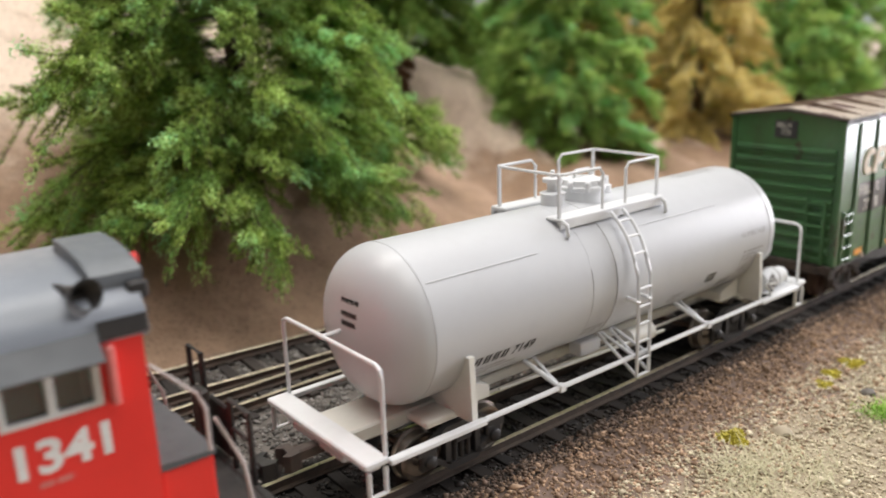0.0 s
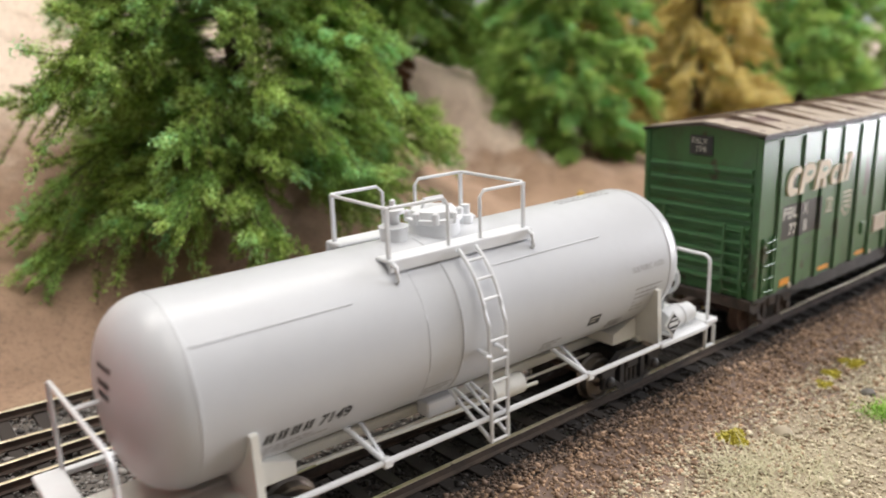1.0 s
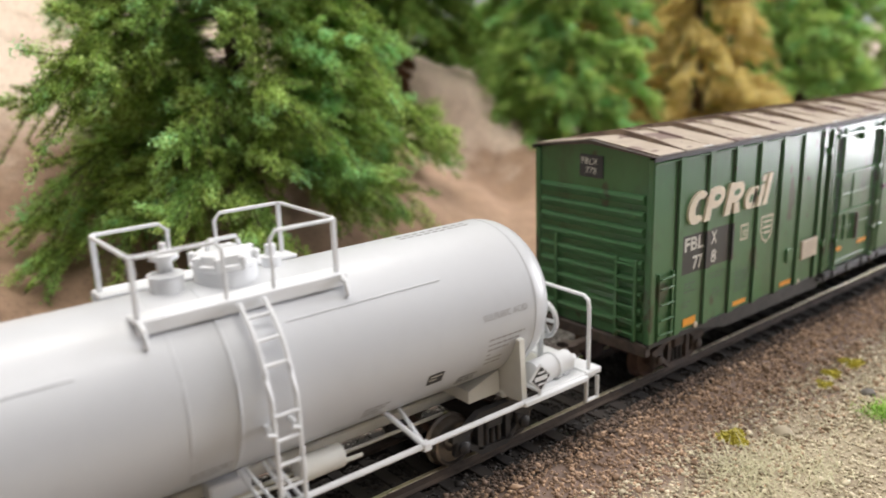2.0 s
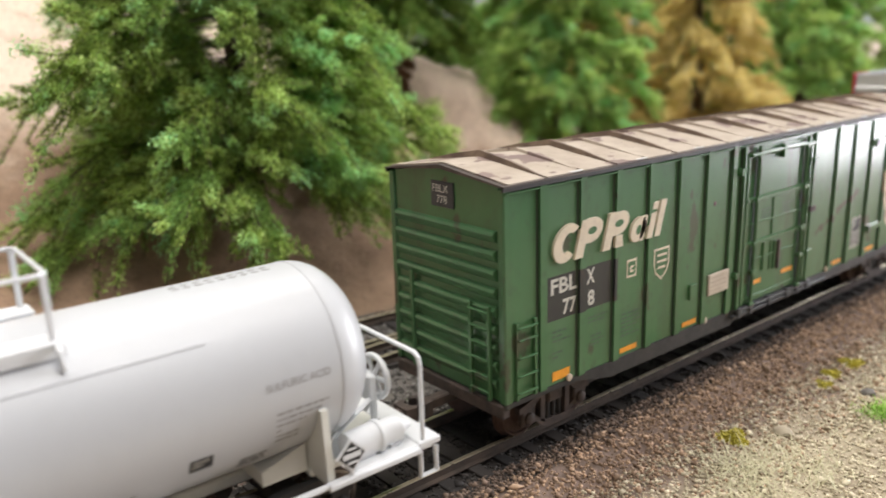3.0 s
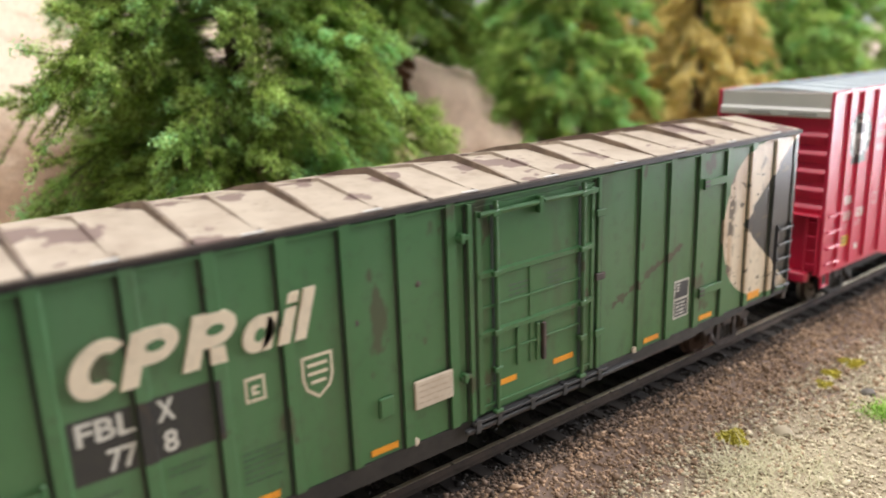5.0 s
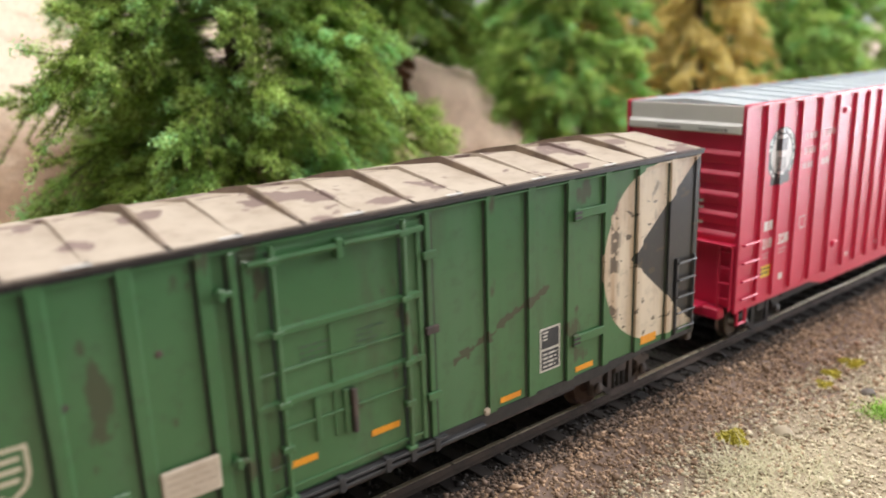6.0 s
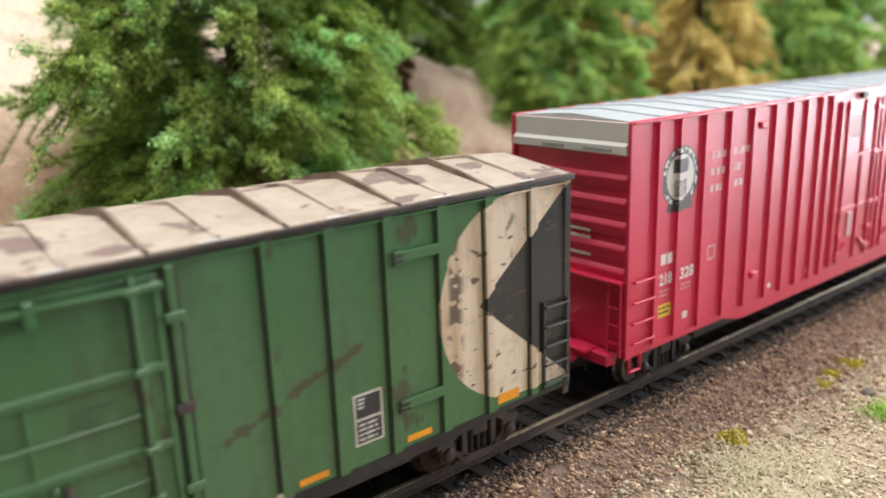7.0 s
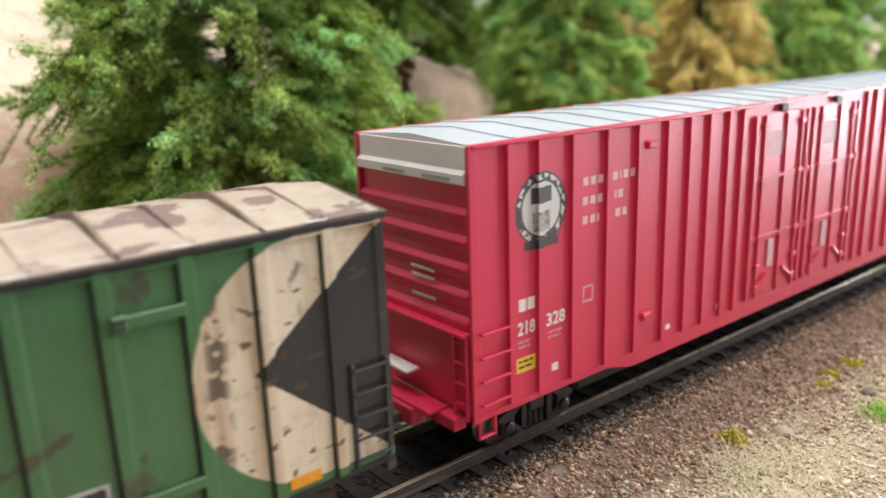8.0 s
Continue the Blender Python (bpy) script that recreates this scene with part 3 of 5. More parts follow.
# ---- lettering ----
def text_points(words, height, slant=0.0, thick=0.0):
    """Flat letters as vertices (along, up) and faces, capital height in mm, starting at 0."""
    cu = bpy.data.curves.new("lettering", "FONT")
    cu.body, cu.size, cu.shear, cu.offset = words, height / 0.69, slant, thick
    cu.resolution_u = 3
    ob = new("lettering", cu)
    bpy.context.view_layer.update()
    me = bpy.data.meshes.new_from_object(ob.evaluated_get(bpy.context.evaluated_depsgraph_get()))
    pts = [(v.co.x, v.co.y) for v in me.vertices]
    fs = [tuple(p.vertices) for p in me.polygons]
    bpy.data.objects.remove(ob)
    bpy.data.curves.remove(cu)
    bpy.data.meshes.remove(me)
    return pts, fs


def flat_text(words, x, z, height, y, width=None, slant=0.0, thick=0.0, sign=1):
    """Letters on a side wall that faces -y, or on an end that faces -x when sign is 0."""
    pts, fs = text_points(words, height, slant, thick)
    k = 1.0 if width is None else width / (max(p[0] for p in pts) - min(p[0] for p in pts))
    if sign:
        return Build().add([(x + a * k, y, z + b) for a, b in pts], fs)
    return Build().add([(x, y - a * k, z + b) for a, b in pts], fs)


def bars(x, z, rows, y, g, height=0.5, gap=1.0):
    """Rows of small bars in place of writing too small to read. rows: total lengths."""
    b = Build()
    for i, total in enumerate(rows):
        a = 0.0
        while a < total:
            w = min(g.uniform(.7, 2.2), total - a)
            b.box(x + a, x + a + w, y - 0.03, y, z - i * gap - height, z - i * gap)
            a += w + 0.35
    return b


def wheelsets(car, xs, x0, material_side, rows):
    """Axles with two flanged wheels, each turning on its car."""
    prof = [(-7.15, 0.6), (-7.15, 5.35), (-7.6, 5.4), (-7.85, 4.85), (-9.7, 4.7), (-9.75, 4.1), (-9.3, 3.9), (-9.2, 2.0), (-9.75, 1.6), (-10.6, 0.8), (-10.6, 0.3)]
    for x in xs:
        axle = part("wheelset", Build().lathe([(-11.5, 0.7), (11.5, 0.7)], 12, axis="y"), WHEEL_RUST, car, at=(x - x0, 0, 4.72))
        for side in (1, -1):
            part("wheel", Build().lathe([(a * side, r) for a, r in prof], 28, axis="y"), material_side, axle)
        moving.append((axle, [(t, pose((x - x0) * MM, 0, 4.72 * MM, 0, -math.degrees(run(t) / 4.72), 0)) for t in rows]))


def truck(car, xc, x0, material, base=16.0, seed=0):
    """A two-axle freight truck: side frames with openings, springs, bolster and bearing caps."""
    off = (x0, 0, 0)
    h = base / 2
    for s in (-1, 1):
        y0, y1 = sorted((s * 10.9, s * 12.4))
        b = Build()
        b.prism([(xc - h - 2.6, 6.2), (xc - h + 1.6, 6.9), (xc - 3.6, 8.9), (xc + 3.6, 8.9), (xc + h - 1.6, 6.9), (xc + h + 2.6, 6.2), (xc + h + 2.6, 7.5), (xc + h - 1, 8.6), (xc + 4, 10.4), (xc - 4, 10.4), (xc - h + 1, 8.6), (xc - h - 2.6, 7.5)], y0, y1)
        b.prism([(xc - h + 1.4, 3.9), (xc - 3.4, 1.4), (xc + 3.4, 1.4), (xc + h - 1.4, 3.9), (xc + h - 1.2, 5.2), (xc + 2.9, 2.7), (xc - 2.9, 2.7), (xc - h + 1.2, 5.2)], y0, y1)
        for k in (-1, 1):
            b.prism([(xc + k * 3.0, 2.4), (xc + k * 4.3, 2.9), (xc + k * 4.3, 9.4), (xc + k * 3.0, 9.4)][::k], y0, y1)
            b.box(xc + k * h - 1.9, xc + k * h + 1.9, y0, y1, 3.0, 6.9, 0.3)
        part("side_frame", b, material, car, off=off)
        for k in (-1, 0, 1):
            sp = [(2.7 + 0.30 * j, 0.60 if j % 2 else 0.52) for j in range(14)]
            part("spring", Build().lathe(sp, 10, (xc + k * 1.6, s * 11.6, 0), "z"), BLACK, car, off=off)
        for k in (-1, 1):
            part("bearing_cap", Build().lathe([(s * 12.3, 1.3), (s * 12.9, 1.25), (s * 13.2, 0.8)], 14, (xc + k * h, 0, 4.72), "y"), material, car, off=off)
        part("brake_shoe", Build().box(xc - h + 4.9, xc - h + 6.0, min(s * 8, s * 9.5), max(s * 8, s * 9.5), 2.8, 7.0, 0.2), material, car, off=off)
    part("bolster", Build().box(xc - 2.2, xc + 2.2, -12.6, 12.6, 6.2, 9.4, 0.4), material, car, off=off)


def coupler(car, x, x0, way, material):
    """Knuckle coupler on its shank with the thin air hose below."""
    off = (x0, 0, 0)
    b = Build().box(*sorted((x - way * 6, x + way * 4.5)), -1.1, 1.1, 8.0, 10.2, 0.3)
    b.prism([(x + way * 4.2, -2.2), (x + way * 6.4, -2.6), (x + way * 7.4, -1.6), (x + way * 6.2, -0.9), (x + way * 5.9, 1.0), (x + way * 7.2, 1.9), (x + way * 6.4, 2.5), (x + way * 4.2, 2.0)], 7.4, 10.6, "z")
    part("coupler", b, material, car, "dark knuckle coupler", off=off)
    part("air_hose", Build().tube([(x + way * 2, 3.2, 9), (x + way * 4.5, 3.6, 7.6), (x + way * 6, 3.0, 5.6), (x + way * 7.5, 2.0, 4.8)], 0.42, 7), material, car, off=off)


moving = []
TIMES = [i * 0.1 for i in range(81)]
HALF = [i * 0.5 for i in range(17)]


def car_root(name, label, category, x0):
    root = tagged(new(name), label, category, "train")
    root.location = (x0 * MM, 0, 0)
    moving.append((root, [(t, pose((x0 - run(t)) * MM, 0, 0)) for t in HALF]))
    return root


# ---- white tank car ----
def tank_car():
    x0 = 133.7
    car = car_root("tank_car", "clean white model railway tank car with platform railing and ladder", "tank car", x0)
    off = (x0, 0, 0)
    P = lambda name, b, m=RAIL_WHITE, parent=None, label="": part(name, b, m, parent or car, label, off=off)
    R, ZC, XA, XB, D = 15.6, 28.7, 78.6, 188.8, 8.6
    head = [(math.sin(a), math.cos(a)) for a in np.linspace(0, math.pi / 2, 11)]
    prof = [(XA - D * s, R * max(c, 0.004) ** 0.72) for s, c in head[::-1]]
    prof += [(XA + 0.02, R + 0.09), (XA + 0.5, R + 0.09), (XA + 0.55, R)]
    for k in range(1, 12):
        prof.append((XA + (XB - XA) * k / 12, R))
    prof += [(XB - 0.55, R), (XB - 0.5, R + 0.09), (XB - 0.02, R + 0.09)]
    prof += [(XB + D * s, R * max(c, 0.004) ** 0.72) for s, c in head]
    shell = P("tank_shell", Build().lathe(prof, 72, (0, 0, ZC)), TANK_WHITE)
    # the weld strips along the flank and the band that carries the ladder
    def arc(x, a0, a1, r, n=16):
        return [(x, -r * math.sin(a), ZC + r * math.cos(a)) for a in np.linspace(a0, a1, n)]
    for xs in ((XA + 1, 107), (138, 168)):
        b = Build().tube([(xs[0], -R * math.sin(0.86), ZC + R * math.cos(0.86)), (xs[1], -R * math.sin(0.86), ZC + R * math.cos(0.86))], 0.16, 6)
        P("weld_strip", b, TANK_WHITE, shell)
    P("tank_band", Build().tube(arc(127.5, 0.1, 2.4, R, 30), 0.35, 6, 0.6), TANK_WHITE, shell)
    P("tank_band", Build().tube(arc(120.0, 0.1, 2.4, R - .12, 30), 0.3, 6, 0.6), TANK_WHITE, shell)
    # lettering bent round the shell
    def wrapped(words, x, z, height, width, m, slant=0.0, thick=0.0, name="lettering"):
        pts, fs = text_points(words, height, slant, thick)
        k = width / (max(p[0] for p in pts) - min(p[0] for p in pts))
        a0 = math.asin((ZC - z) / R)
        vs = []
        for a, b in pts:
            q = a0 - b / R
            vs.append((x + a * k, -(R + 0.05) * math.cos(q), ZC - (R + 0.05) * math.sin(q)))
        P(name, Build().add(vs, fs), m, shell)
    def wrapped_bars(x, z, rows, m, g, height=0.45, gap=0.95):
        b = Build()
        for i, total in enumerate(rows):
            a = 0.0
            q = math.asin((ZC - z) / R) + i * gap / R
            q2 = q + height / R
            while a < total:
                w = min(g.uniform(.6, 1.9), total - a)
                r = R + 0.05
                b.add([(x + a, -r * math.cos(q), ZC - r * math.sin(q)), (x + a + w, -r * math.cos(q), ZC - r * math.sin(q)), (x + a + w, -r * math.cos(q2), ZC - r * math.sin(q2)), (x + a, -r * math.cos(q2), ZC - r * math.sin(q2))], [(0, 1, 2, 3)])
                a += w + 0.3
        P("small_print", b, m, shell)
    g = random.Random(4)
    # mark of the owner as four plain blocks, then the fleet number
    def blocks(x, z, widths, height, slant):
        b = Build()
        for wd in widths:
            lo, hi = math.asin((ZC - z) / R), math.asin((ZC - z) / R) - height / R
            r = R + 0.05
            mid = (lo + hi) / 2
            for q0, q1, f0, f1 in ((lo, hi, 0, .42), (lo, hi, .58, 1)):
                s0, s1 = slant * (lo - q0) * R, slant * (lo - q1) * R
                b.add([(x + wd * f0 + s0, -r * math.cos(q0), ZC - r * math.sin(q0)), (x + wd * f1 + s0, -r * math.cos(q0), ZC - r * math.sin(q0)), (x + wd * f1 + s1, -r * math.cos(q1), ZC - r * math.sin(q1)), (x + wd * f0 + s1, -r * math.cos(q1), ZC - r * math.sin(q1))], [(0, 1, 2, 3)])
            x += wd + 0.75
        P("owner_mark", b, INK, shell)
    blocks(88.3, 20.9, (1.6, 1.6, 1.5, 1.5), 2.1, 0.25)
    wrapped("7149", 98.0, 20.9, 2.1, 6.1, INK, 0.25, 0.10, "car_number")
    wrapped("SULFURIC ACID", 175.0, 30.0, 1.2, 11.0, GREY_INK, 0, 0.01)
    wrapped_bars(88.4, 20.0, (9, 12, 5), GREY_INK, g)
    wrapped_bars(120.0, 20.0, (6.5, 6.5, 5), GREY_INK, g)
    wrapped_bars(150.0, 20.2, (5.5, 5, 4), GREY_INK, g)
    wrapped_bars(176.5, 26.2, (9, 8, 5, 0.8, 4, 4), GREY_INK, g, 0.4, 1.1)
    wrapped_bars(171.0, 19.5, (4.5, 4.2, 4.5), INK, g)
    b = Build()
    q0, q1 = math.asin((ZC - 23.0) / R), math.asin((ZC - 20.7) / R)
    b.add([(x, -(R + .05) * math.cos(q), ZC - (R + .05) * math.sin(q)) for x, q in ((162.8, q0), (166.4, q0), (166.4, q1), (162.8, q1))], [(0, 1, 2, 3)])
    P("stencil_panel", b, INK, shell)
    b = Build()
    for i, q in enumerate((q0 * .8 + q1 * .2, q0 * .5 + q1 * .5)):
        b.add([(x, -(R + .09) * math.cos(p), ZC - (R + .09) * math.sin(p)) for x, p in ((163.2, q), (165.9 - i, q), (165.9 - i, q + .02), (163.2, q + .02))], [(0, 1, 2, 3)])
    P("stencil_mark", b, PALE, shell)
    b = Build()
    for i in range(9):
        b.box(168 + i * 1.9, 169.1 + i * 1.9, -.9, -.5, ZC + R - .02, ZC + R + .05).box(168 + i * 1.9, 169.1 + i * 1.9, .5, .9, ZC + R - .02, ZC + R + .05)
    P("roof_mark", b, GREY_INK, shell)
    # numbers on the front head as bars
    b = Build()
    for z, y0, w in ((35.6, -3.6, 5.4), (33.2, -3.9, 4.8), (31.4, -4.0, 4.4)):
        for j in range(4):
            ya = y0 + 6 - w * (j + .75) / 4
            rr = math.hypot(ya - .3, z - ZC) / R
            xh = XA - D * math.sqrt(max(0, 1 - rr ** 2.8)) - .12
            b.box(xh, xh + .3, ya - w / 4 * .8, ya - w / 4 * .5, z - .9, z).box(xh, xh + .3, ya - w / 4 * .35, ya, z - .9, z)
    P("end_marks", b, INK, shell)
    # frame
    P("center_sill", Build().box(63, 86, -5.5, 5.5, 9.6, 12.6, .4).box(182, 204, -5.5, 5.5, 9.6, 12.6, .4).box(86, 182, -3.4, 3.4, 9.8, 12.0, .3), SADDLE_WHITE)
    for xa, xb in ((61.4, 66.2), (201.2, 206.0)):
        P("end_sill", Build().box(xa, xb, -17.4, 17.4, 11.5, 12.9, .3).box(xa + 1.2, xb - 1.2, -16.6, 16.6, 10.7, 11.5, .15).box(xa + .8, xb - .8, -9, 9, 9.4, 10.7, .2))
    for s in (-1, 1):
        for xa, xb in ((66.2, 88), (183, 201.2)):
            P("side_sill", Build().box(xa, xb, s * 17.3 - .8, s * 17.3 + .8, 11.2, 12.3, .2))
        P("running_rail", Build().tube([(88, s * 17.2, 11.9), (183, s * 17.2, 11.9)], 0.55, 8))
        for xc in (108.4, 159.4):
            P("strut", Build().tube([(xc, s * 17.1, 11.7), (xc - 3.2, s * 9.0, 16.6)], 0.5, 6).tube([(xc, s * 17.1, 11.7), (xc + .6, s * 8.0, 16.2)], 0.42, 6).box(xc - .9, xc + .9, s * 17.2 - .8, s * 17.2 + .8, 11.0, 12.6, .2))
        for xa, k in ((64.0, 1), (203.4, -1)):
            y = s * 16.9
            P("stirrup_step", Build().tube([(xa - 1.7, y, 11), (xa - 1.7, y, 6.2), (xa + 1.7, y, 6.2), (xa + 1.7, y, 11)], 0.5, 6))
    # saddles hugging the shell
    for xc in (86.2, 184.2):
        outline = [(-16.6, 11.6), (16.6, 11.6), (15.9, 24.2), (15.0, 24.4)]
        outline += [((R + .05) * math.sin(a), ZC - (R + .05) * math.cos(a)) for a in np.linspace(1.2, -1.2, 24)]
        outline += [(-15.0, 24.4), (-15.9, 24.2)]
        P("saddle", Build().prism(outline, xc - .65, xc + .65, "x"), SADDLE_WHITE)
        k = 1 if xc < 100 else -1
        P("bolster_web", Build().box(*sorted((xc + k * 1.0, xc - k * 7.5)), -11.5, 11.5, 10.8, 12.2, .3).prism([(xc + k * 1.0, 12), (xc + k * 9, 12), (xc + k * 9, 14.5), (xc + k * 1.0, 17)], -10.5, 10.5), SADDLE_WHITE)
    # end railings
    for x, k in ((66.0, 1), (202.6, -1)):
        b = Build().tube([(x, -16.6, 12.6), (x, -16.6, 26.6), (x, -16.3, 28.0), (x, -15.2, 28.7), (x, 0, 28.9), (x, 15.2, 28.9), (x, 16.4, 28.2), (x, 16.6, 26.8), (x, 16.6, 12.6)], 0.42, 8)
        b.tube([(x, 2.2, 28.7), (x + k * 6.0, 2.2, 28.9)], 0.42, 6)
        P("end_railing", b)
    # ladder
    lx = (131.2, 135.3)
    up = [(-18.3, 7.4), (-18.3, 20), (-18.0, 30)] + [(-(R + 1.9) * math.sin(a), ZC + (R + 1.9) * math.cos(a)) for a in np.linspace(1.35, 0.62, 12)]
    for x in lx:
        P("ladder_stile", Build().tube([(x, y, z) for y, z in up], 0.42, 6))
    for z in (7.6, 11.4, 15.4, 19.4, 23.4, 27.4):
        P("rung", Build().tube([(lx[0], -18.3, z), (lx[1], -18.3, z)], 0.3, 6))
    for a in (1.22, 1.0, 0.78):
        P("rung", Build().tube([(x, -(R + 1.9) * math.sin(a), ZC + (R + 1.9) * math.cos(a)) for x in lx], 0.3, 6))
    for x in lx:
        P("ladder_brace", Build().tube([(x, -18.2, 7.7), (x - 2.6, -9.4, 15.9)], 0.38, 6).tube([(x, -18.2, 11.7), (x - 1.5, -9.4, 15.9)], 0.34, 6))
        P("ladder_bracket", Build().tube([(x, -18.2, 24.5), (x, -15, 24.8)], 0.45, 6).tube([(x - .1, -18.4, 24.5), (x - 1.2, -18.3, 24.9)], 0.4, 6))
    # platform with its railings
    for s in (-1, 1):
        y0, y1 = (-9.8, -5.4) if s < 0 else (6.6, 11.2)
        P("platform_deck", Build().box(116.2, 150.4, y0, y1, 43.0, 43.7, .2).prism([(116.2, 43.2), (150.4, 43.2), (150.4, 41.6), (116.2, 41.6)], *((-9.8, -9.3) if s < 0 else (10.7, 11.2))))
        for x in (116.8, 149.4):
            P("platform_bracket", Build().tube([(x, s * 9.6, 43.2), (x, s * 10.9, 42.6), (x, s * 11.2, 40.4), (x, s * 10.4, 39.4)], .45, 6))
    zt = 52.6
    def rail(pts):
        P("platform_railing", Build().tube(pts, .34, 8))
    rail([(130.0, -8.9, 43.3), (130.0, -8.9, zt - 1.2), (129.0, -8.9, zt), (117.6, -8.8, zt), (116.7, -7.8, zt), (116.7, 8.4, zt), (117.2, 9.6, zt), (127.5, 9.8, zt), (128.8, 9.8, zt - 1.2), (128.8, 9.8, 43.3)])
    rail([(137.2, 10.4, 43.3), (137.2, 10.4, zt - 1.2), (138.3, 10.4, zt), (148.8, 10.4, zt), (149.6, 9.6, zt), (149.6, -7.8, zt), (148.8, -8.8, zt), (138.8, -8.8, zt), (137.8, -8.8, zt - 1.2), (137.8, -8.8, 43.3)])
    for x, y in ((116.9, -8.6), (117.0, 9.2), (149.2, 10.2), (149.2, -8.6)):
        P("railing_post", Build().box(x - .42, x + .42, y - .3, y + .3, 42.2, zt + .15, .12))
    man = P("manway", Build().lathe([(43.0, 5.1), (46.2, 5.0), (46.5, 5.4), (47.2, 5.4), (47.3, 4.6), (48.6, 4.4), (49.0, 3.2), (49.3, .3)], 32, (134.2, 0.6, 0), "z"))
    for k in range(8):
        a = k * math.pi / 4 + .2
        P("bolt", Build().lathe([(46.4, .7), (48.4, .7), (48.7, .3)], 8, (134.2 + 5.0 * math.cos(a), .6 + 5.0 * math.sin(a), 0), "z"), RAIL_WHITE, man)
    P("lid_handle", Build().tube([(131.5, .6, 49), (132, .6, 50.6), (136.4, .6, 50.6), (137, .6, 49)], .4, 6), RAIL_WHITE, man)
    P("valve_housing", Build().lathe([(43.2, 2.6), (46.4, 2.6), (46.8, 2.9), (47.0, 2.3), (47.2, 1.2), (49.0, 1.2), (49.2, 2.2), (50.0, 2.2), (50.2, .6), (51.6, .5), (51.8, .2)], 20, (124.6, 0.5, 0), "z"))
    P("valve_housing", Build().lathe([(43.6, 1.6), (46.0, 1.6), (46.2, 1.0), (48.0, .9), (48.2, .2)], 16, (142.5, 1.0, 0), "z"))
    # brake gear on the rear platform
    cyl = P("brake_cylinder", Build().lathe([(189.0, .6), (189.2, 2.5), (194.8, 2.6), (195.0, 2.9), (195.6, 2.9), (195.8, 2.3), (199.6, 2.3), (200.4, 1.3), (202.0, .7)], 24, (0, -13.2, 14.9), "x"))
    P("cylinder_bracket", Build().box(191, 194, -15, -11.4, 12.4, 13.2, .2).box(197, 199, -15, -11.4, 12.4, 13.2, .2), RAIL_WHITE, cyl)
    P("brake_platform", Build().box(188.5, 202, -17.2, 17.2, 11.9, 12.5, .2))
    P("brake_lever", Build().tube([(190.0, -6.5, 13), (194, -8.5, 17.5), (199.5, -6.0, 18.2), (199.8, -3, 14.5)], .45, 6).tube([(188, -9, 13.5), (196, -4, 17.2)], .4, 6))
    ring = [(201.0, -5.2 + 3.9 * math.cos(a), 21.6 + 3.9 * math.sin(a)) for a in np.linspace(0, 2 * math.pi, 25)]
    wheel = P("brake_wheel", Build().tube(ring, .55, 8))
    for a in np.linspace(0, 2 * math.pi, 7)[:-1]:
        P("spoke", Build().tube([(200.6, -5.2, 21.6), (201.0, -5.2 + 3.8 * math.cos(a), 21.6 + 3.8 * math.sin(a))], .45, 6), RAIL_WHITE, wheel)
    P("brake_wheel_post", Build().tube([(200.2, -5.2, 12), (200.2, -5.2, 21.8)], .7, 8).box(198.6, 200.2, -6.8, -3.6, 17.5, 22.5, .3))
    dia = lambda r: [(187.6, 15.9 - r), (187.6 + r, 15.9), (187.6, 15.9 + r), (187.6 - r, 15.9)]
    holder = P("placard_holder", Build().prism(dia(2.9), -17.6, -17.2), RAIL_WHITE)
    P("placard", Build().prism(dia(2.4), -17.68, -17.55), INK, holder, "black and white diamond placard")
    P("placard_band", Build().box(185.9, 189.3, -17.74, -17.6, 15.5, 16.4).box(186.7, 188.5, -17.74, -17.6, 16.9, 17.3).box(186.7, 188.5, -17.74, -17.6, 14.5, 14.9), RAIL_WHITE, holder)
    P("placard_stay", Build().tube([(187.6, -17.3, 12.3), (187.6, -17.3, 13.6)], .4, 6), RAIL_WHITE, holder)
    P("air_tank", Build().lathe([(138, .4), (138.4, 2.2), (146.6, 2.2), (147, .4)], 16, (0, -9.8, 12.0), "x"), SADDLE_WHITE)
    P("bottom_outlet", Build().lathe([(9.6, 1.3), (11, 1.3), (11.2, 2.4), (13.4, 2.8)], 16, (131, 0, 0), "z").box(124, 131, -8.5, -5, 11.0, 14.2, .3), RAIL_WHITE)
    P("brake_rod", Build().tube([(96, -5.5, 9.6), (172, -6.2, 9.6)], .35, 6).tube([(100, -8, 11), (150, -11.5, 11.4)], .4, 6), SADDLE_WHITE)
    for xc in (86.6, 180.0):
        truck(car, xc, x0, TRUCK_BLACK)
        wheelsets(car, (xc - 8, xc + 8), x0, WHEEL_STEEL, TIMES)
    coupler(car, 62, x0, -1, TRUCK_RUST)
    coupler(car, 205.4, x0, 1, TRUCK_RUST)


tank_car()


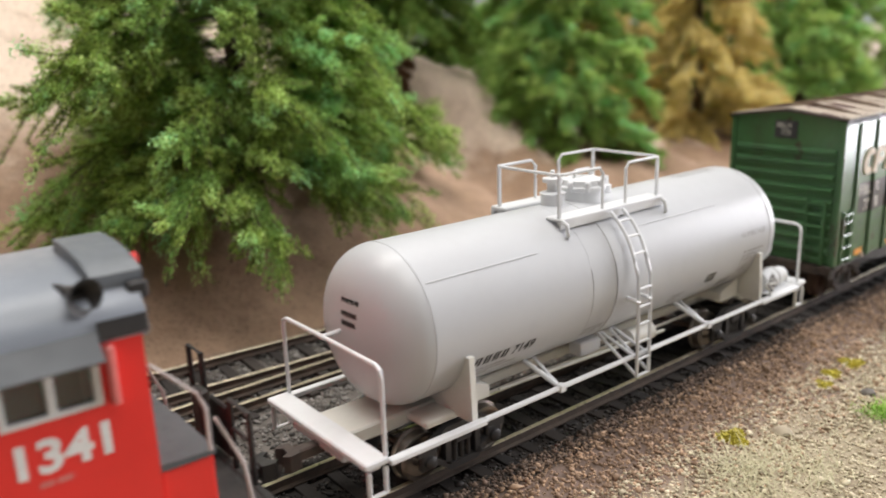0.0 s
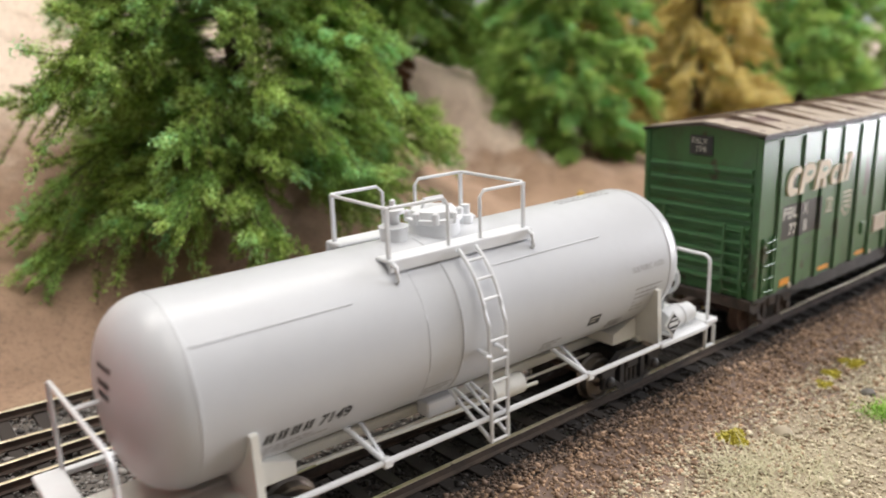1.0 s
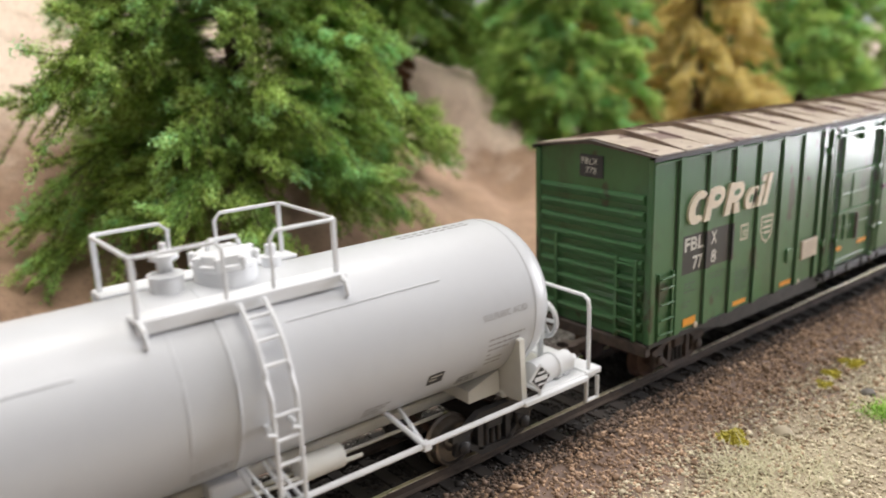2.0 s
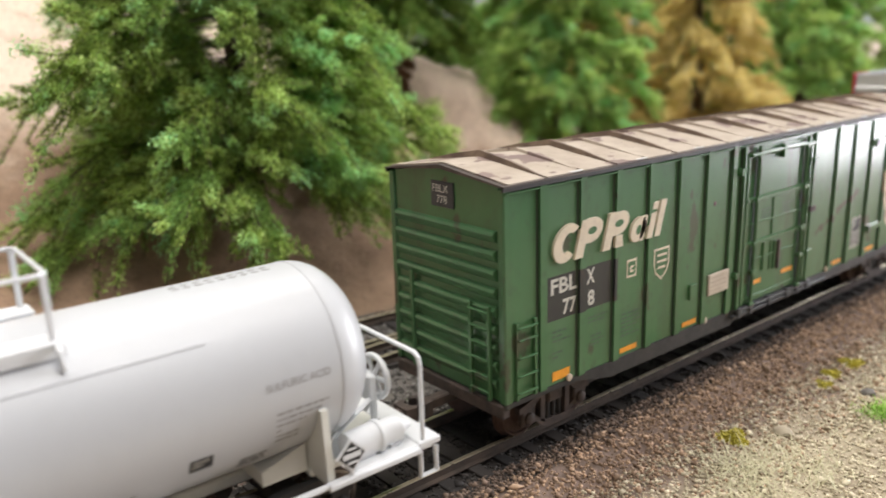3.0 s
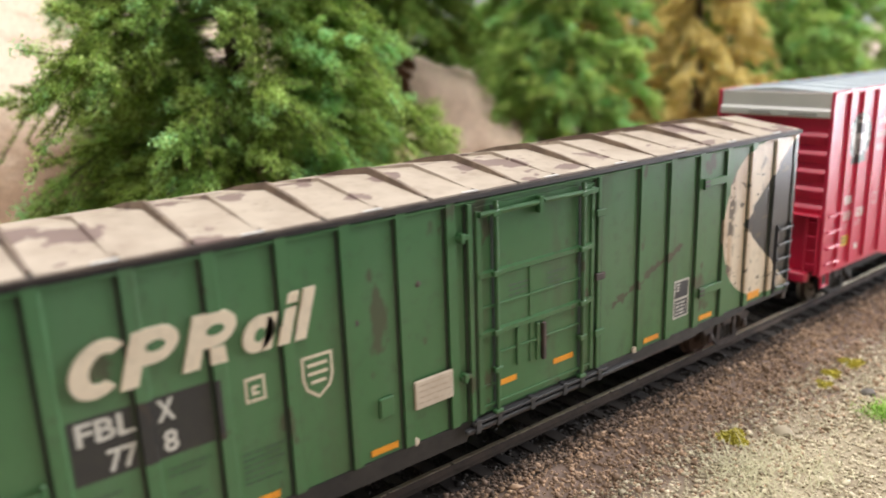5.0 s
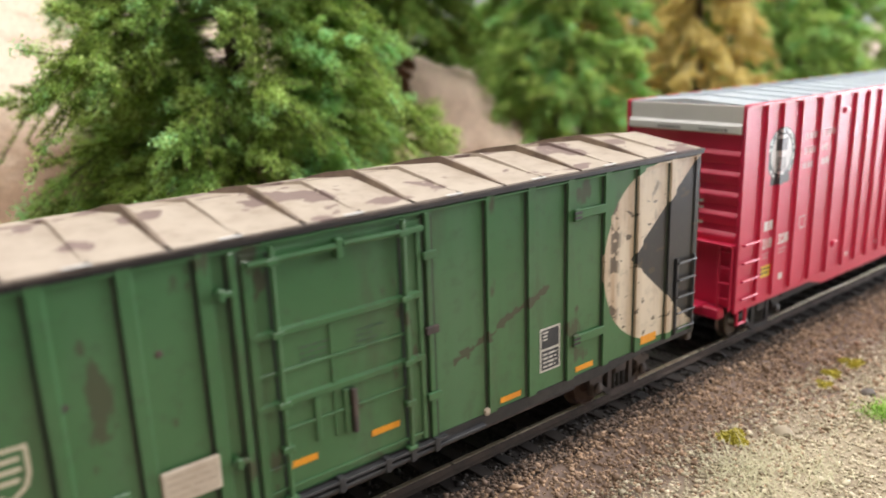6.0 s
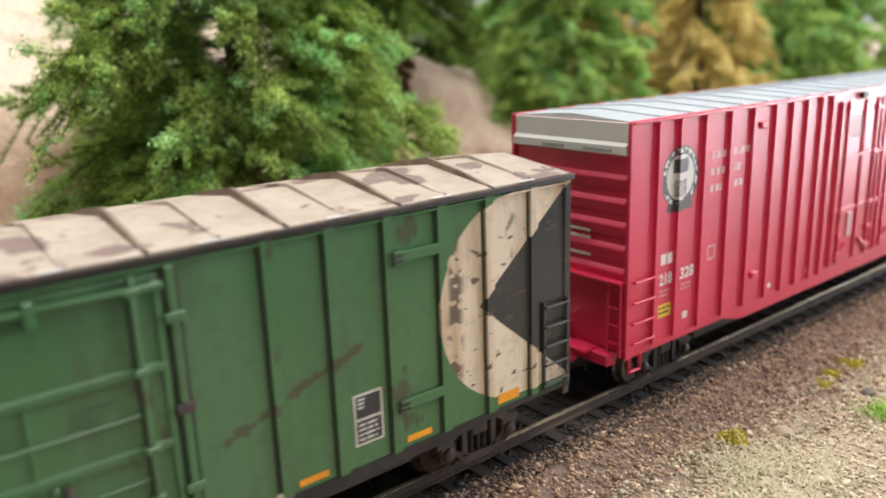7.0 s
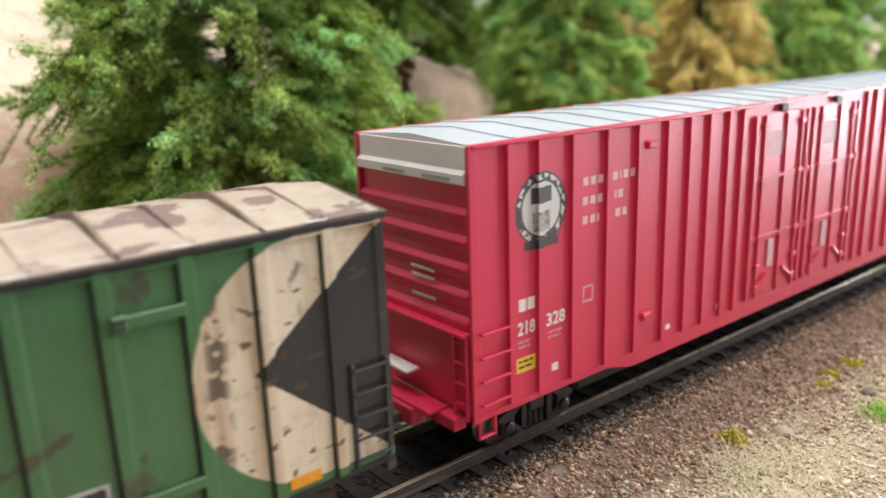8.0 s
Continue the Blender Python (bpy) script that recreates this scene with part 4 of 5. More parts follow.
# ---- weathered green boxcar ----
def boxcar_paint():
    """Faded green with a charcoal skirt and number panel, and the cream and charcoal house mark."""
    n = Nodes("weathered_green_paint")
    x, y, z = n.xyz()
    big, streak, fine = n.noise(30, 4), n.noise(60, 4, (1, 1, 0.12)), n.noise(500, 3)
    green = n.mix(n.ramp(big, 0.3, 0.7), (0.050, 0.146, 0.053), (0.069, 0.174, 0.070))
    green = n.mix(n.math("MULTIPLY", n.ramp(streak, 0.48, 0.72), 0.6), green, (0.085, 0.175, 0.088))
    creamy = n.mix(n.ramp(n.noise(90, 4, (1.6, 1, 0.2)), 0.45, 0.72), (0.74, 0.64, 0.50), (0.46, 0.32, 0.20))
    black = (0.026, 0.027, 0.030)
    X = lambda mm: (mm - 316.5) * MM
    # house mark: half disc, then a band, with a wedge cut into it
    dx, dz = n.math("SUBTRACT", x, X(397.4)), n.math("SUBTRACT", z, 34 * MM)
    r2 = n.math("ADD", n.math("MULTIPLY", dx, dx), n.math("MULTIPLY", dz, dz))
    disc = n.math("LESS_THAN", r2, (19.6 * MM) ** 2)
    band = n.math("MULTIPLY", n.math("GREATER_THAN", dx, 0.0), n.math("LESS_THAN", n.math("ABSOLUTE", dz), 19.6 * MM))
    side = n.math("LESS_THAN", y, -16.9 * MM)
    mark = n.math("MULTIPLY", n.math("MAXIMUM", disc, band), side)
    wedge_line = n.math("MULTIPLY", n.math("SUBTRACT", x, X(387.2)), 0.845)
    wedge = n.math("MULTIPLY", n.math("LESS_THAN", n.math("ABSOLUTE", dz), wedge_line), side)
    panel = n.math("MULTIPLY", n.math("MULTIPLY", n.math("LESS_THAN", n.math("ABSOLUTE", n.math("SUBTRACT", x, X(243.3))), 10.1 * MM), n.math("LESS_THAN", n.math("ABSOLUTE", n.math("SUBTRACT", z, 30.9 * MM)), 4.5 * MM)), side)
    skirt = n.math("LESS_THAN", n.math("MULTIPLY_ADD", big, 0.0006, z), 13.3 * MM)
    col = n.mix(mark, green, creamy)
    col = n.mix(n.math("MAXIMUM", n.math("MAXIMUM", wedge, panel), skirt), col, black)
    # rust: spots on the mark, a long scrape, blotches below the eaves
    spots = n.math("MULTIPLY", n.ramp(n.noise(300, 3, (0.7, 1, 1.5)), 0.64, 0.66), mark)
    near = n.ramp(n.math("ABSOLUTE", n.math("SUBTRACT", n.math("MULTIPLY_ADD", n.noise(70, 2), 0.004, x), X(383.4))), 0.0028, 0.0006)
    flakes = n.math("MULTIPLY", n.math("MULTIPLY", n.ramp(n.noise(330, 3, (0.8, 1, 1.1)), 0.51, 0.54), near), n.math("SUBTRACT", mark, wedge))
    spots = n.math("MAXIMUM", spots, flakes)
    runs = n.math("MULTIPLY", n.math("MULTIPLY", n.ramp(n.noise(170, 3, (1.5, 1, 0.10)), 0.55, 0.75), n.math("SUBTRACT", mark, wedge)), 0.5)
    col = n.mix(runs, col, (0.30, 0.19, 0.105))
    line = n.math("ABSOLUTE", n.math("SUBTRACT", n.math("SUBTRACT", z, 25.2 * MM), n.math("MULTIPLY", n.math("SUBTRACT", x, X(339)), 0.37)))
    span = n.math("LESS_THAN", n.math("ABSOLUTE", n.math("SUBTRACT", x, X(350.5))), 12.0 * MM)
    scrape = n.math("MULTIPLY", n.math("MULTIPLY", n.math("LESS_THAN", n.math("MULTIPLY_ADD", n.noise(420, 4), -0.0052, line), -0.00195), span), side)
    dirt = n.math("MULTIPLY", n.ramp(n.noise(75, 5, (1.2, 1, 0.35), 0.65), 0.52, 0.74), 0.55)
    col = n.mix(n.math("MULTIPLY", dirt, n.math("SUBTRACT", 1.0, mark)), col, (0.060, 0.072, 0.040))
    blot = n.math("MULTIPLY", n.ramp(n.noise(120, 4, (1, 1, 0.55)), 0.61, 0.66), 0.7)
    rust = n.math("MAXIMUM", n.math("MAXIMUM", n.math("MULTIPLY", spots, 0.85), n.math("MULTIPLY", scrape, 0.75)), blot)
    col = n.mix(rust, col, (0.062, 0.046, 0.033))
    col = n.mix(n.math("MULTIPLY", n.ramp(fine, 0.5, 0.8), 0.25), col, (0.05, 0.06, 0.04))
    n.bump(fine, 0.10, 0.0001)
    n.b.inputs["Coat Weight"].default_value, n.b.inputs["Coat Roughness"].default_value = 0.85, 0.22
    n.b.inputs["Specular IOR Level"].default_value = 0.12
    return n.done(col, n.math("MULTIPLY_ADD", big, 0.2, 0.40))


def roof_paint():
    n = Nodes("peeling_cream_roof")
    big, mid, fine = n.noise(85, 4, (1.0, 1.3, 1)), n.noise(160, 4), n.noise(600, 3)
    col = n.mix(n.ramp(mid, 0.35, 0.7), (0.47, 0.40, 0.325), (0.385, 0.315, 0.25))
    col = n.mix(n.ramp(big, 0.56, 0.575), col, n.mix(mid, (0.17, 0.115, 0.10), (0.25, 0.18, 0.16)))
    col = n.mix(n.math("MULTIPLY", n.ramp(fine, 0.5, 0.8), 0.3), col, (0.2, 0.14, 0.1))
    n.bump(big, 0.3, 0.0003)
    return n.done(col, 0.55)


GREEN_PAINT, ROOF_PAINT = boxcar_paint(), roof_paint()
# dark green that puts shade into joints, gaps and recesses of the boxcar
RECESS_SHADE = plain("dark_recess_shade", (0.022, 0.036, 0.020), (0.045, 0.055, 0.032), 160, 0.8, stretch=(1, 1, 0.3))
ROOF_BROWN = plain("brown_bare_roof_metal", (0.050, 0.038, 0.032), (0.10, 0.075, 0.062), 120, 0.6)
SEAM_BROWN = plain("dirty_roof_seam", (0.15, 0.105, 0.08), (0.28, 0.21, 0.15), 160, 0.6)


def ladder_on_side(P, xa, xb, y, zs, m, stile=True, r=0.26):
    if stile:
        for x in (xa, xb):
            P("ladder_stile", Build().box(x - .35, x + .35, y - .2, y + .5, zs[0] - 1.5, zs[-1] + 1.0, .1), m)
    for z in zs:
        P("rung", Build().tube([(xa, y + .5, z), (xa, y - .5, z), (xb, y - .5, z), (xb, y + .5, z)], r, 6), m)


def boxcar():
    x0 = 316.5
    car = car_root("boxcar", "weathered green model boxcar with a peeling cream ribbed roof", "boxcar", x0)
    off = (x0, 0, 0)
    P = lambda name, b, m=GREEN_PAINT, parent=None, label="": part(name, b, m, parent or car, label, off=off)
    XA, XB, Y, ZB, ZE, ZP = 222.3, 410.2, 17.05, 12.0, 54.2, 57.0
    P("body_side", Build().box(XA, XB, -Y, -Y + 1, ZB, ZE))
    P("body_side", Build().box(XA, XB, Y - 1, Y, ZB, ZE))
    P("floor_pan", Build().box(XA + 1, XB - 1, -15.9, 15.9, 11.0, 12.4), BLACK)
    for s in (-1, 1):
        P("side_sill", Build().prism([(XA + .2, 13.0), (XA + .2, 12.0), (242, 11.8), (252, 9.5), (298, 9.2), (299, 11.6), (335, 11.6), (337, 10.6), (380, 10.8), (392, 11.9), (XB - .2, 12.0), (XB - .2, 13.0)], *sorted((s * 16.4, s * 17.25))), BLACK)
    # corrugated ends
    for x, k in ((XA, -1), (XB, 1)):
        P("body_end", Build().prism([(-Y + 1, ZB), (Y - 1, ZB), (Y - 1, ZE), (0, ZP - .3), (-Y + 1, ZE)], *sorted((x, x - k * 1.0)), "x"))
        for i in range(9):
            z = 16.4 + i * 3.6
            prof = [(x - k * .1, z - 1.3), (x + k * .5, z - .9), (x + k * 1.05, z + .3), (x + k * .8, z + .85), (x - k * .1, z + 1.1)]
            P("end_corrugation", Build().prism(prof, -15.0, 15.0))
        for s in (-1, 1):
            P("corner_post", Build().box(*sorted((x - k * 1.4, x + k * .5)), *sorted((s * 15.6, s * 17.35)), ZB - .3, ZE, .25))
        P("end_sill", Build().box(*sorted((x - k, x + k * .9)), -16.8, 16.8, 9.8, 12.6, .25), TRUCK_RUST)
        for y in (-13.6, -8.4):
            P("end_ladder_stile", Build().box(*sorted((x + k * .7, x + k * 1.5)), y - .4, y + .4, 13, 32, .1))
        for j in range(6):
            P("end_ladder_rung", Build().tube([(x + k * 1.4, -13.6, 14.6 + j * 3.2), (x + k * 1.4, -8.4, 14.6 + j * 3.2)], .28, 6))
        P("end_bracket", Build().box(*sorted((x + k * .6, x + k * 1.3)), 9.6, 10.6, 13, 34, .1))
    plate = P("end_number_board", Build().box(XA - .35, XA - .02, -3.4, 3.4, 48.6, 53.6, .1), CHARCOAL)
    b = flat_text("FBLX", XA - .40, 51.5, 1.5, 2.9, sign=0)
    P("end_number", flat_text("778", XA - .40, 49.4, 1.5, 1.6, sign=0).add(b.v, b.f), PALE, plate)
    # side posts
    ribs = (231.4, 242.5, 253.2, 264.0, 274.6, 285.0, 295.2, 347.0, 357.2, 367.8, 378.6, 389.2, 400.2)
    for s in (-1, 1):
        for x in ribs:
            P("side_post", Build().prism([(x - .62, s * 17.0), (x - .55, s * 17.62), (x + 1.25, s * 17.62), (x + 1.6, s * 17.0)][::s], 12.9, ZE - .5, "z"))
            # dark strip drawn as the shade beside each post
            P("panel_joint", Build().box(x - 1.25, x - .6, *sorted((s * 16.9, s * 17.09)), 13.0, ZE - 1.2), RECESS_SHADE)
        # rail coloured dark for the shaded recess under the roof edge
        P("eave_rail", Build().box(XA, XB, *sorted((s * 16.8, s * 17.3)), ZE - .75, ZE - .1, .1), RECESS_SHADE)
        P("eave_lip", Build().box(XA, XB, *sorted((s * 16.8, s * 17.6)), ZE - 1.2, ZE - .75, .12))
    # plug door: a sunk sheet in a frame, thick and thin bars, two locking rods, hasps and rollers
    for s in (-1, 1):
        Q = lambda y0, y1: sorted((s * y0, s * y1))
        frame = P("plug_door", Build().box(301.0, 332.6, *Q(16.9, 17.3), 13.4, 52.2, .12))
        for x, w in ((299.6, .55), (333.4, .55)):
            P("door_post", Build().box(x - w, x + w, *Q(16.9, 17.85), 11.2, 53.0, .15))
        for x in (298.8, 300.5, 332.4, 334.3):
            P("door_gap", Build().box(x - .28, x + .28, *Q(16.9, 17.33), 12.4, 52.6), RECESS_SHADE)
        P("door_stile", Build().box(301.0, 302.3, *Q(17.25, 17.7), 13.4, 51.4, .15), GREEN_PAINT, frame)
        P("door_stile", Build().box(331.0, 332.0, *Q(17.25, 17.7), 13.4, 51.4, .15), GREEN_PAINT, frame)
        for z in (39.7, 28.6):
            P("door_bar", Build().prism([(s * 17.25, z - .8), (s * 17.85, z - .45), (s * 17.85, z + .4), (s * 17.25, z + .75)], 301.4, 331.8, "x"), GREEN_PAINT, frame)
        for z, xa, xb in ((33.6, 301.4, 328), (24.2, 305.4, 328), (14.6, 301.4, 331.8), (18.6, 301.4, 305)):
            P("door_bar", Build().box(xa, xb, *Q(17.25, 17.6), z - .28, z + .28, .1), GREEN_PAINT, frame)
        P("door_seam", Build().box(314.0, 314.5, *Q(17.25, 17.55), 20.2, 39.2, .08), GREEN_PAINT, frame)
        for x, z0, z1 in ((311.0, 20.6, 28.0), (316.2, 20.0, 27.6)):
            P("door_guide", Build().box(x - .5, x + .5, *Q(17.25, 17.75), z0, z1, .15), GREEN_PAINT, frame)
        P("door_lever", Build().box(317.0, 318.0, *Q(17.3, 18.2), 19.8, 27.4, .2), TRUCK_RUST, frame, "rusted locking lever")
        for x in (305.3, 328.2):
            P("locking_rod", Build().tube([(x, s * 18.0, 11.0), (x, s * 18.0, 52.8)], .46, 8), GREEN_PAINT, frame)
            # dark sheet that stands for the rod's shade on the door
            P("rod_shadow_gap", Build().box(x - .7, x + .7, *Q(17.28, 17.34), 13.6, 52.0), RECESS_SHADE, frame)
            for z in (13.0, 21.4, 28.6, 39.7, 50.6):
                P("rod_bracket", Build().box(x - 1.0, x + 1.0, *Q(17.3, 18.55), z - .55, z + .55, .18), GREEN_PAINT, frame)
        for z, m in ((47.4, GREEN_PAINT), (22.0, GREEN_PAINT)):
            P("hasp", Build().box(296.6, 299.2, *Q(17.2, 18.1), z - .45, z + .45, .15).box(297.0, 298.0, *Q(17.2, 18.5), z - .9, z + .9, .2), m)
        for z, m in ((46.0, GREEN_PAINT), (33.0, TRUCK_RUST), (21.0, GREEN_PAINT)):
            P("hasp", Build().box(332.0, 334.8, *Q(17.6, 18.3), z - .7, z + .7, .15), m)
        P("door_top_bar", Build().tube([(301.5, s * 18.0, 50.8), (315.8, s * 18.0, 50.9)], .52, 6).tube([(317.2, s * 18.0, 51.0), (327.8, s * 18.0, 50.9)], .52, 6).box(315.8, 317.0, *Q(17.3, 18.5), 48.8, 52.0, .15).box(329.0, 332.4, *Q(17.3, 18.2), 50.2, 51.2, .15), GREEN_PAINT, frame)
        P("door_track", Build().box(297.5, 345, *Q(16.6, 18.2), 10.9, 11.6, .15).box(299, 336, *Q(17.2, 18.4), 12.2, 12.8, .12), CHARCOAL)
        for x in (300, 305.3, 314, 323, 328.2, 333.4):
            P("track_bracket", Build().box(x - .6, x + .6, *Q(17.0, 18.5), 10.6, 13.2, .1), CHARCOAL)
    # hinged jacking pads, small hardware
    for z in (46.6, 21.0):
        P("jamb_bracket", Build().box(368.8, 378.4, -17.75, -17.1, z - .9, z + .9, .15).box(368.6, 370.6, -18.2, -17.2, z - 1.2, z + 1.2, .2))
        P("bracket_slot", Build().box(368.4, 370.4, -18.25, -18.15, z - .7, z - .2).box(368.4, 370.4, -18.25, -18.15, z + .2, z + .7), BLACK)
    P("latch_box", Build().box(279.6, 282.4, -17.6, -17.0, 20.0, 23.6, .2))
    plac = P("routing_board", Build().box(286.4, 294.8, -18.0, -17.4, 19.4, 24.6, .2), PLACARD, None, "stained tan routing board")
    P("routing_print", bars(287.2, 23.8, (6.6, 6.2, 6.8, 5.0), -18.0, random.Random(2), .25, 1.05), plain("faded_print", (0.45, 0.36, 0.27), (0.5, 0.4, 0.3), 300, .7), plac)
    ladder_on_side(P, 224.8, 229.6, -17.5, (14.5, 18.0, 21.6, 25.2, 27.6), GREEN_PAINT)
    ladder_on_side(P, 403.2, 409.6, -17.5, (14.5, 18.2, 22.0, 26.0, 30.0), CHARCOAL)
    for s in (1,):
        ladder_on_side(P, 403.2, 409.6, 17.0, (14.5, 18.2, 22.0, 26.0, 30.0), CHARCOAL)
    for x, z in ((276.3, 37.5), (288.6, 41.2)):
        P("rust_patch", Build().lathe([(-17.12, .5), (-17.06, .6)], 7, (x, 0, z), "y"), TRUCK_RUST)
    for x in (236.3, 283.5, 343.0):
        P("jack_pad", Build().lathe([(-17.6, .3), (-17.5, .75), (-17.1, .75)], 12, (x + 3, 0, 13.4), "y"), PLACARD)
    # reflectors
    for x, w in ((234.6, 4.9), (255.3, 5.6), (277.6, 5.4), (305.9, 4.6), (320.6, 5.6), (349.5, 5.2), (370.2, 5.2), (391.2, 5.4)):
        h = 1.9 if x in (234.6, 391.2) else 1.1
        yy = -17.34 if 300 < x < 333 else -17.12
        z = 17.6 if 300 < x < 333 else 13.8
        P("reflector", Build().box(x, x + w, yy - .08, yy, z, z + h), ORANGE)
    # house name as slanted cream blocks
    def lean(name, x, z0, pts):
        P(name, Build().prism([(x + a + b * 0.30, z0 + b) for a, b in pts], -17.68, -17.0), CREAM)
    fan = lambda cx, cz, rx, rz, a0, a1, n=14: [(cx + rx * math.cos(radians(a)), cz + rz * math.sin(radians(a))) for a in np.linspace(a0, a1, n)]
    lean("name_crescent", 233.4, 37.8, fan(3.5, 3.7, 3.6, 3.7, 45, 315, 20) + fan(3.9, 3.7, 1.6, 2.0, 300, 60, 14))
    for x in (240.2, 248.4):
        lean("name_bar", x, 37.8, [(0, 0), (2.3, 0), (2.3, 7.4), (0, 7.4)])
        lean("name_half_disc", x + 2.25, 37.8, [(0, 7.4)] + fan(1.6, 5.0, 2.8, 2.4, 90, -90, 12) + [(0, 2.6)])
    lean("name_foot", 248.4 + 3.4, 37.8, [(0.6, 0), (3.0, 0), (2.0, 2.5), (0, 2.5)])
    lean("name_disc", 256.6, 37.8, fan(2.4, 2.6, 2.4, 2.6, 0, 345, 24))
    lean("name_bar", 259.9, 37.8, [(0, 0), (1.5, 0), (1.5, 5.1), (0, 5.1)])
    lean("name_bar", 262.6, 37.8, [(0, 0), (1.8, 0), (1.8, 5.3), (0, 5.3)])
    lean("name_dot", 262.6, 37.8, [(0, 6.0), (1.8, 6.0), (1.8, 7.5), (0, 7.5)])
    lean("name_bar", 265.2, 37.8, [(0, 0), (1.9, 0), (1.9, 7.6), (0, 7.6)])
    for x, a, c, rx, rz in ((240.2, 3.6, 5.0, 1.3, .75), (248.4, 3.6, 5.0, 1.3, .75), (256.6, 2.5, 2.5, .8, 1.0)):
        P("name_counter", Build().prism([(x + p + q * 0.30, 37.8 + q) for p, q in fan(a, c, rx, rz, 0, 340, 14)], -17.71, -17.6))
    for words, x, z, w in (("FBL", 233.9, 31.8, 7.4), ("X", 244.6, 31.8, 2.4), ("77", 237.4, 27.2, 3.9), ("8", 244.8, 27.2, 2.0)):
        P("car_number", flat_text(words, x, z, 3.0, -17.10, w, thick=.11), PALE)
    P("inspection_square", Build().box(257.0, 260.2, -17.10, -17.02, 30.2, 34.1), CREAM)
    P("inspection_field", Build().box(257.4, 259.8, -17.16, -17.06, 30.7, 33.6))
    P("inspection_mark", Build().box(258.0, 259.2, -17.18, -17.08, 32.3, 32.7).box(258.0, 258.4, -17.18, -17.08, 31.3, 32.3).box(258.4, 259.2, -17.18, -17.08, 31.3, 31.7), CREAM)
    shield = [(266.2, 34.6), (271.6, 34.6), (271.6, 30.8), (271.0, 29.0), (268.9, 27.4), (266.8, 29.0), (266.2, 30.8)]
    sh = P("shield_mark", Build().prism(shield, -17.12, -17.04), CREAM)
    c = (268.9, 31.4)
    P("shield_field", Build().prism([(c[0] + (a - c[0]) * .84, c[1] + (b - c[1]) * .86) for a, b in shield], -17.16, -17.06), GREEN_PAINT, sh)
    P("shield_bars", Build().box(267.2, 270.6, -17.2, -17.1, 32.8, 33.3).box(267.2, 270.6, -17.2, -17.1, 31.4, 31.9).box(267.6, 270.2, -17.2, -17.1, 30.0, 30.5), CREAM, sh)
    g = random.Random(7)
    fade = plain("faded_dark_print", (0.035, 0.085, 0.04), (0.05, 0.10, 0.05), 300, .6)
    for x, z, rows in ((234.6, 24.2, (4, 3, 5)), (245.0, 24.6, (6, 5)), (255.6, 22.6, (7, 6, 7, 5, 4, 6)), (246, 20.5, (3, 4, 2.5)), (308.9, 36.6, (5.0, 5.0, 4.6, 4.8)), (318.9, 36.8, (5.0, 3, 4, 3.5)), (234.6, 19.8, (3, 2))):
        yy = -17.33 if 302 < x < 332 else -17.06
        P("small_print", bars(x, z, rows, yy, g, .4, .95), fade)
    pl = P("dimension_plate", Build().box(360.0, 365.6, -17.12, -17.02, 16.6, 25.6), PALE)
    P("plate_field", Build().box(360.4, 365.2, -17.15, -17.06, 21.4, 25.2).box(360.4, 365.2, -17.15, -17.06, 17.0, 20.9), CHARCOAL, pl)
    P("plate_print", bars(360.8, 24.8, (1.4, 1.2, 1.4), -17.15, g, .35, .7).add(*(lambda q: (q.v, q.f))(bars(360.8, 20.4, (3.8, 3.6, 3.8, 3.4), -17.15, g, .4, .85))), PALE, pl)
    # roof: two slopes, raised seams, wide flat panels with peeling paint
    roof = P("roof", Build().prism([(-17.9, ZE + .2), (-17.9, ZE + .5), (-9, ZP - 1.2), (0, ZP), (9, ZP - 1.2), (17.9, ZE + .5), (17.9, ZE + .2), (0, ZP - .8)], XA - .9, XB + .9, "x"), ROOF_BROWN, None, "cream roof with paint peeling to brown metal")
    n = 19
    step = (XB - XA) / n
    def slope(y):
        return np.interp(abs(y), [0, 9, 17.9], [ZP, ZP - 1.2, ZE + .5])
    for i in range(n):
        xa, xb = XA + i * step + .45, XA + (i + 1) * step - .45
        for s in (-1, 1):
            ys = (0.0, 9.0, 17.6)
            vs = [(x, s * y, float(slope(y)) + h) for h in (0.04, 0.30) for x in (xa, xb) for y in ys]
            fs = [(0, 1, 4, 3), (1, 2, 5, 4), (6, 7, 10, 9), (7, 8, 11, 10), (0, 3, 9, 6), (2, 5, 11, 8), (0, 1, 7, 6), (1, 2, 8, 7), (3, 4, 10, 9), (4, 5, 11, 10)]
            P("roof_panel", Build().add(vs, fs), ROOF_PAINT, roof)
    for i in range(1, n):
        x = XA + i * step
        hgt = 1.25 if i % 2 else 0.75
        vs, fs = [], []
        for y in (-16.2, -9, 0, 9, 16.2):
            z = float(slope(y))
            hh = hgt * (0.35 if abs(y) > 16 else 1.25 if y == 0 else 1)
            vs += [(x - .5, y, z + .1), (x - .3, y, z + hh), (x + .3, y, z + hh), (x + .5, y, z + .1)]
        for j in range(4):
            for k in range(3):
                fs.append((j * 4 + k, j * 4 + k + 1, j * 4 + k + 5, j * 4 + k + 4))
        fs += [(0, 1, 2, 3), (16, 17, 18, 19)]
        P("roof_seam", Build().add(vs, fs), SEAM_BROWN if i % 2 else ROOF_PAINT, roof)
        if i % 2 == 0:
            P("chipped_end", Build().box(x - 3.2, x + .3, -17.75, -17.2, ZE + .75, ZE + 1.0, .06), END_WHITE, roof)
    P("eave_strip", Build().box(XA - .9, XB + .9, -17.75, -17.3, ZE - .5, ZE + .18, .05), BLACK, roof)
    P("eave_strip", Build().box(XA - .9, XB + .9, 17.3, 17.75, ZE - .5, ZE + .18, .05), BLACK, roof)
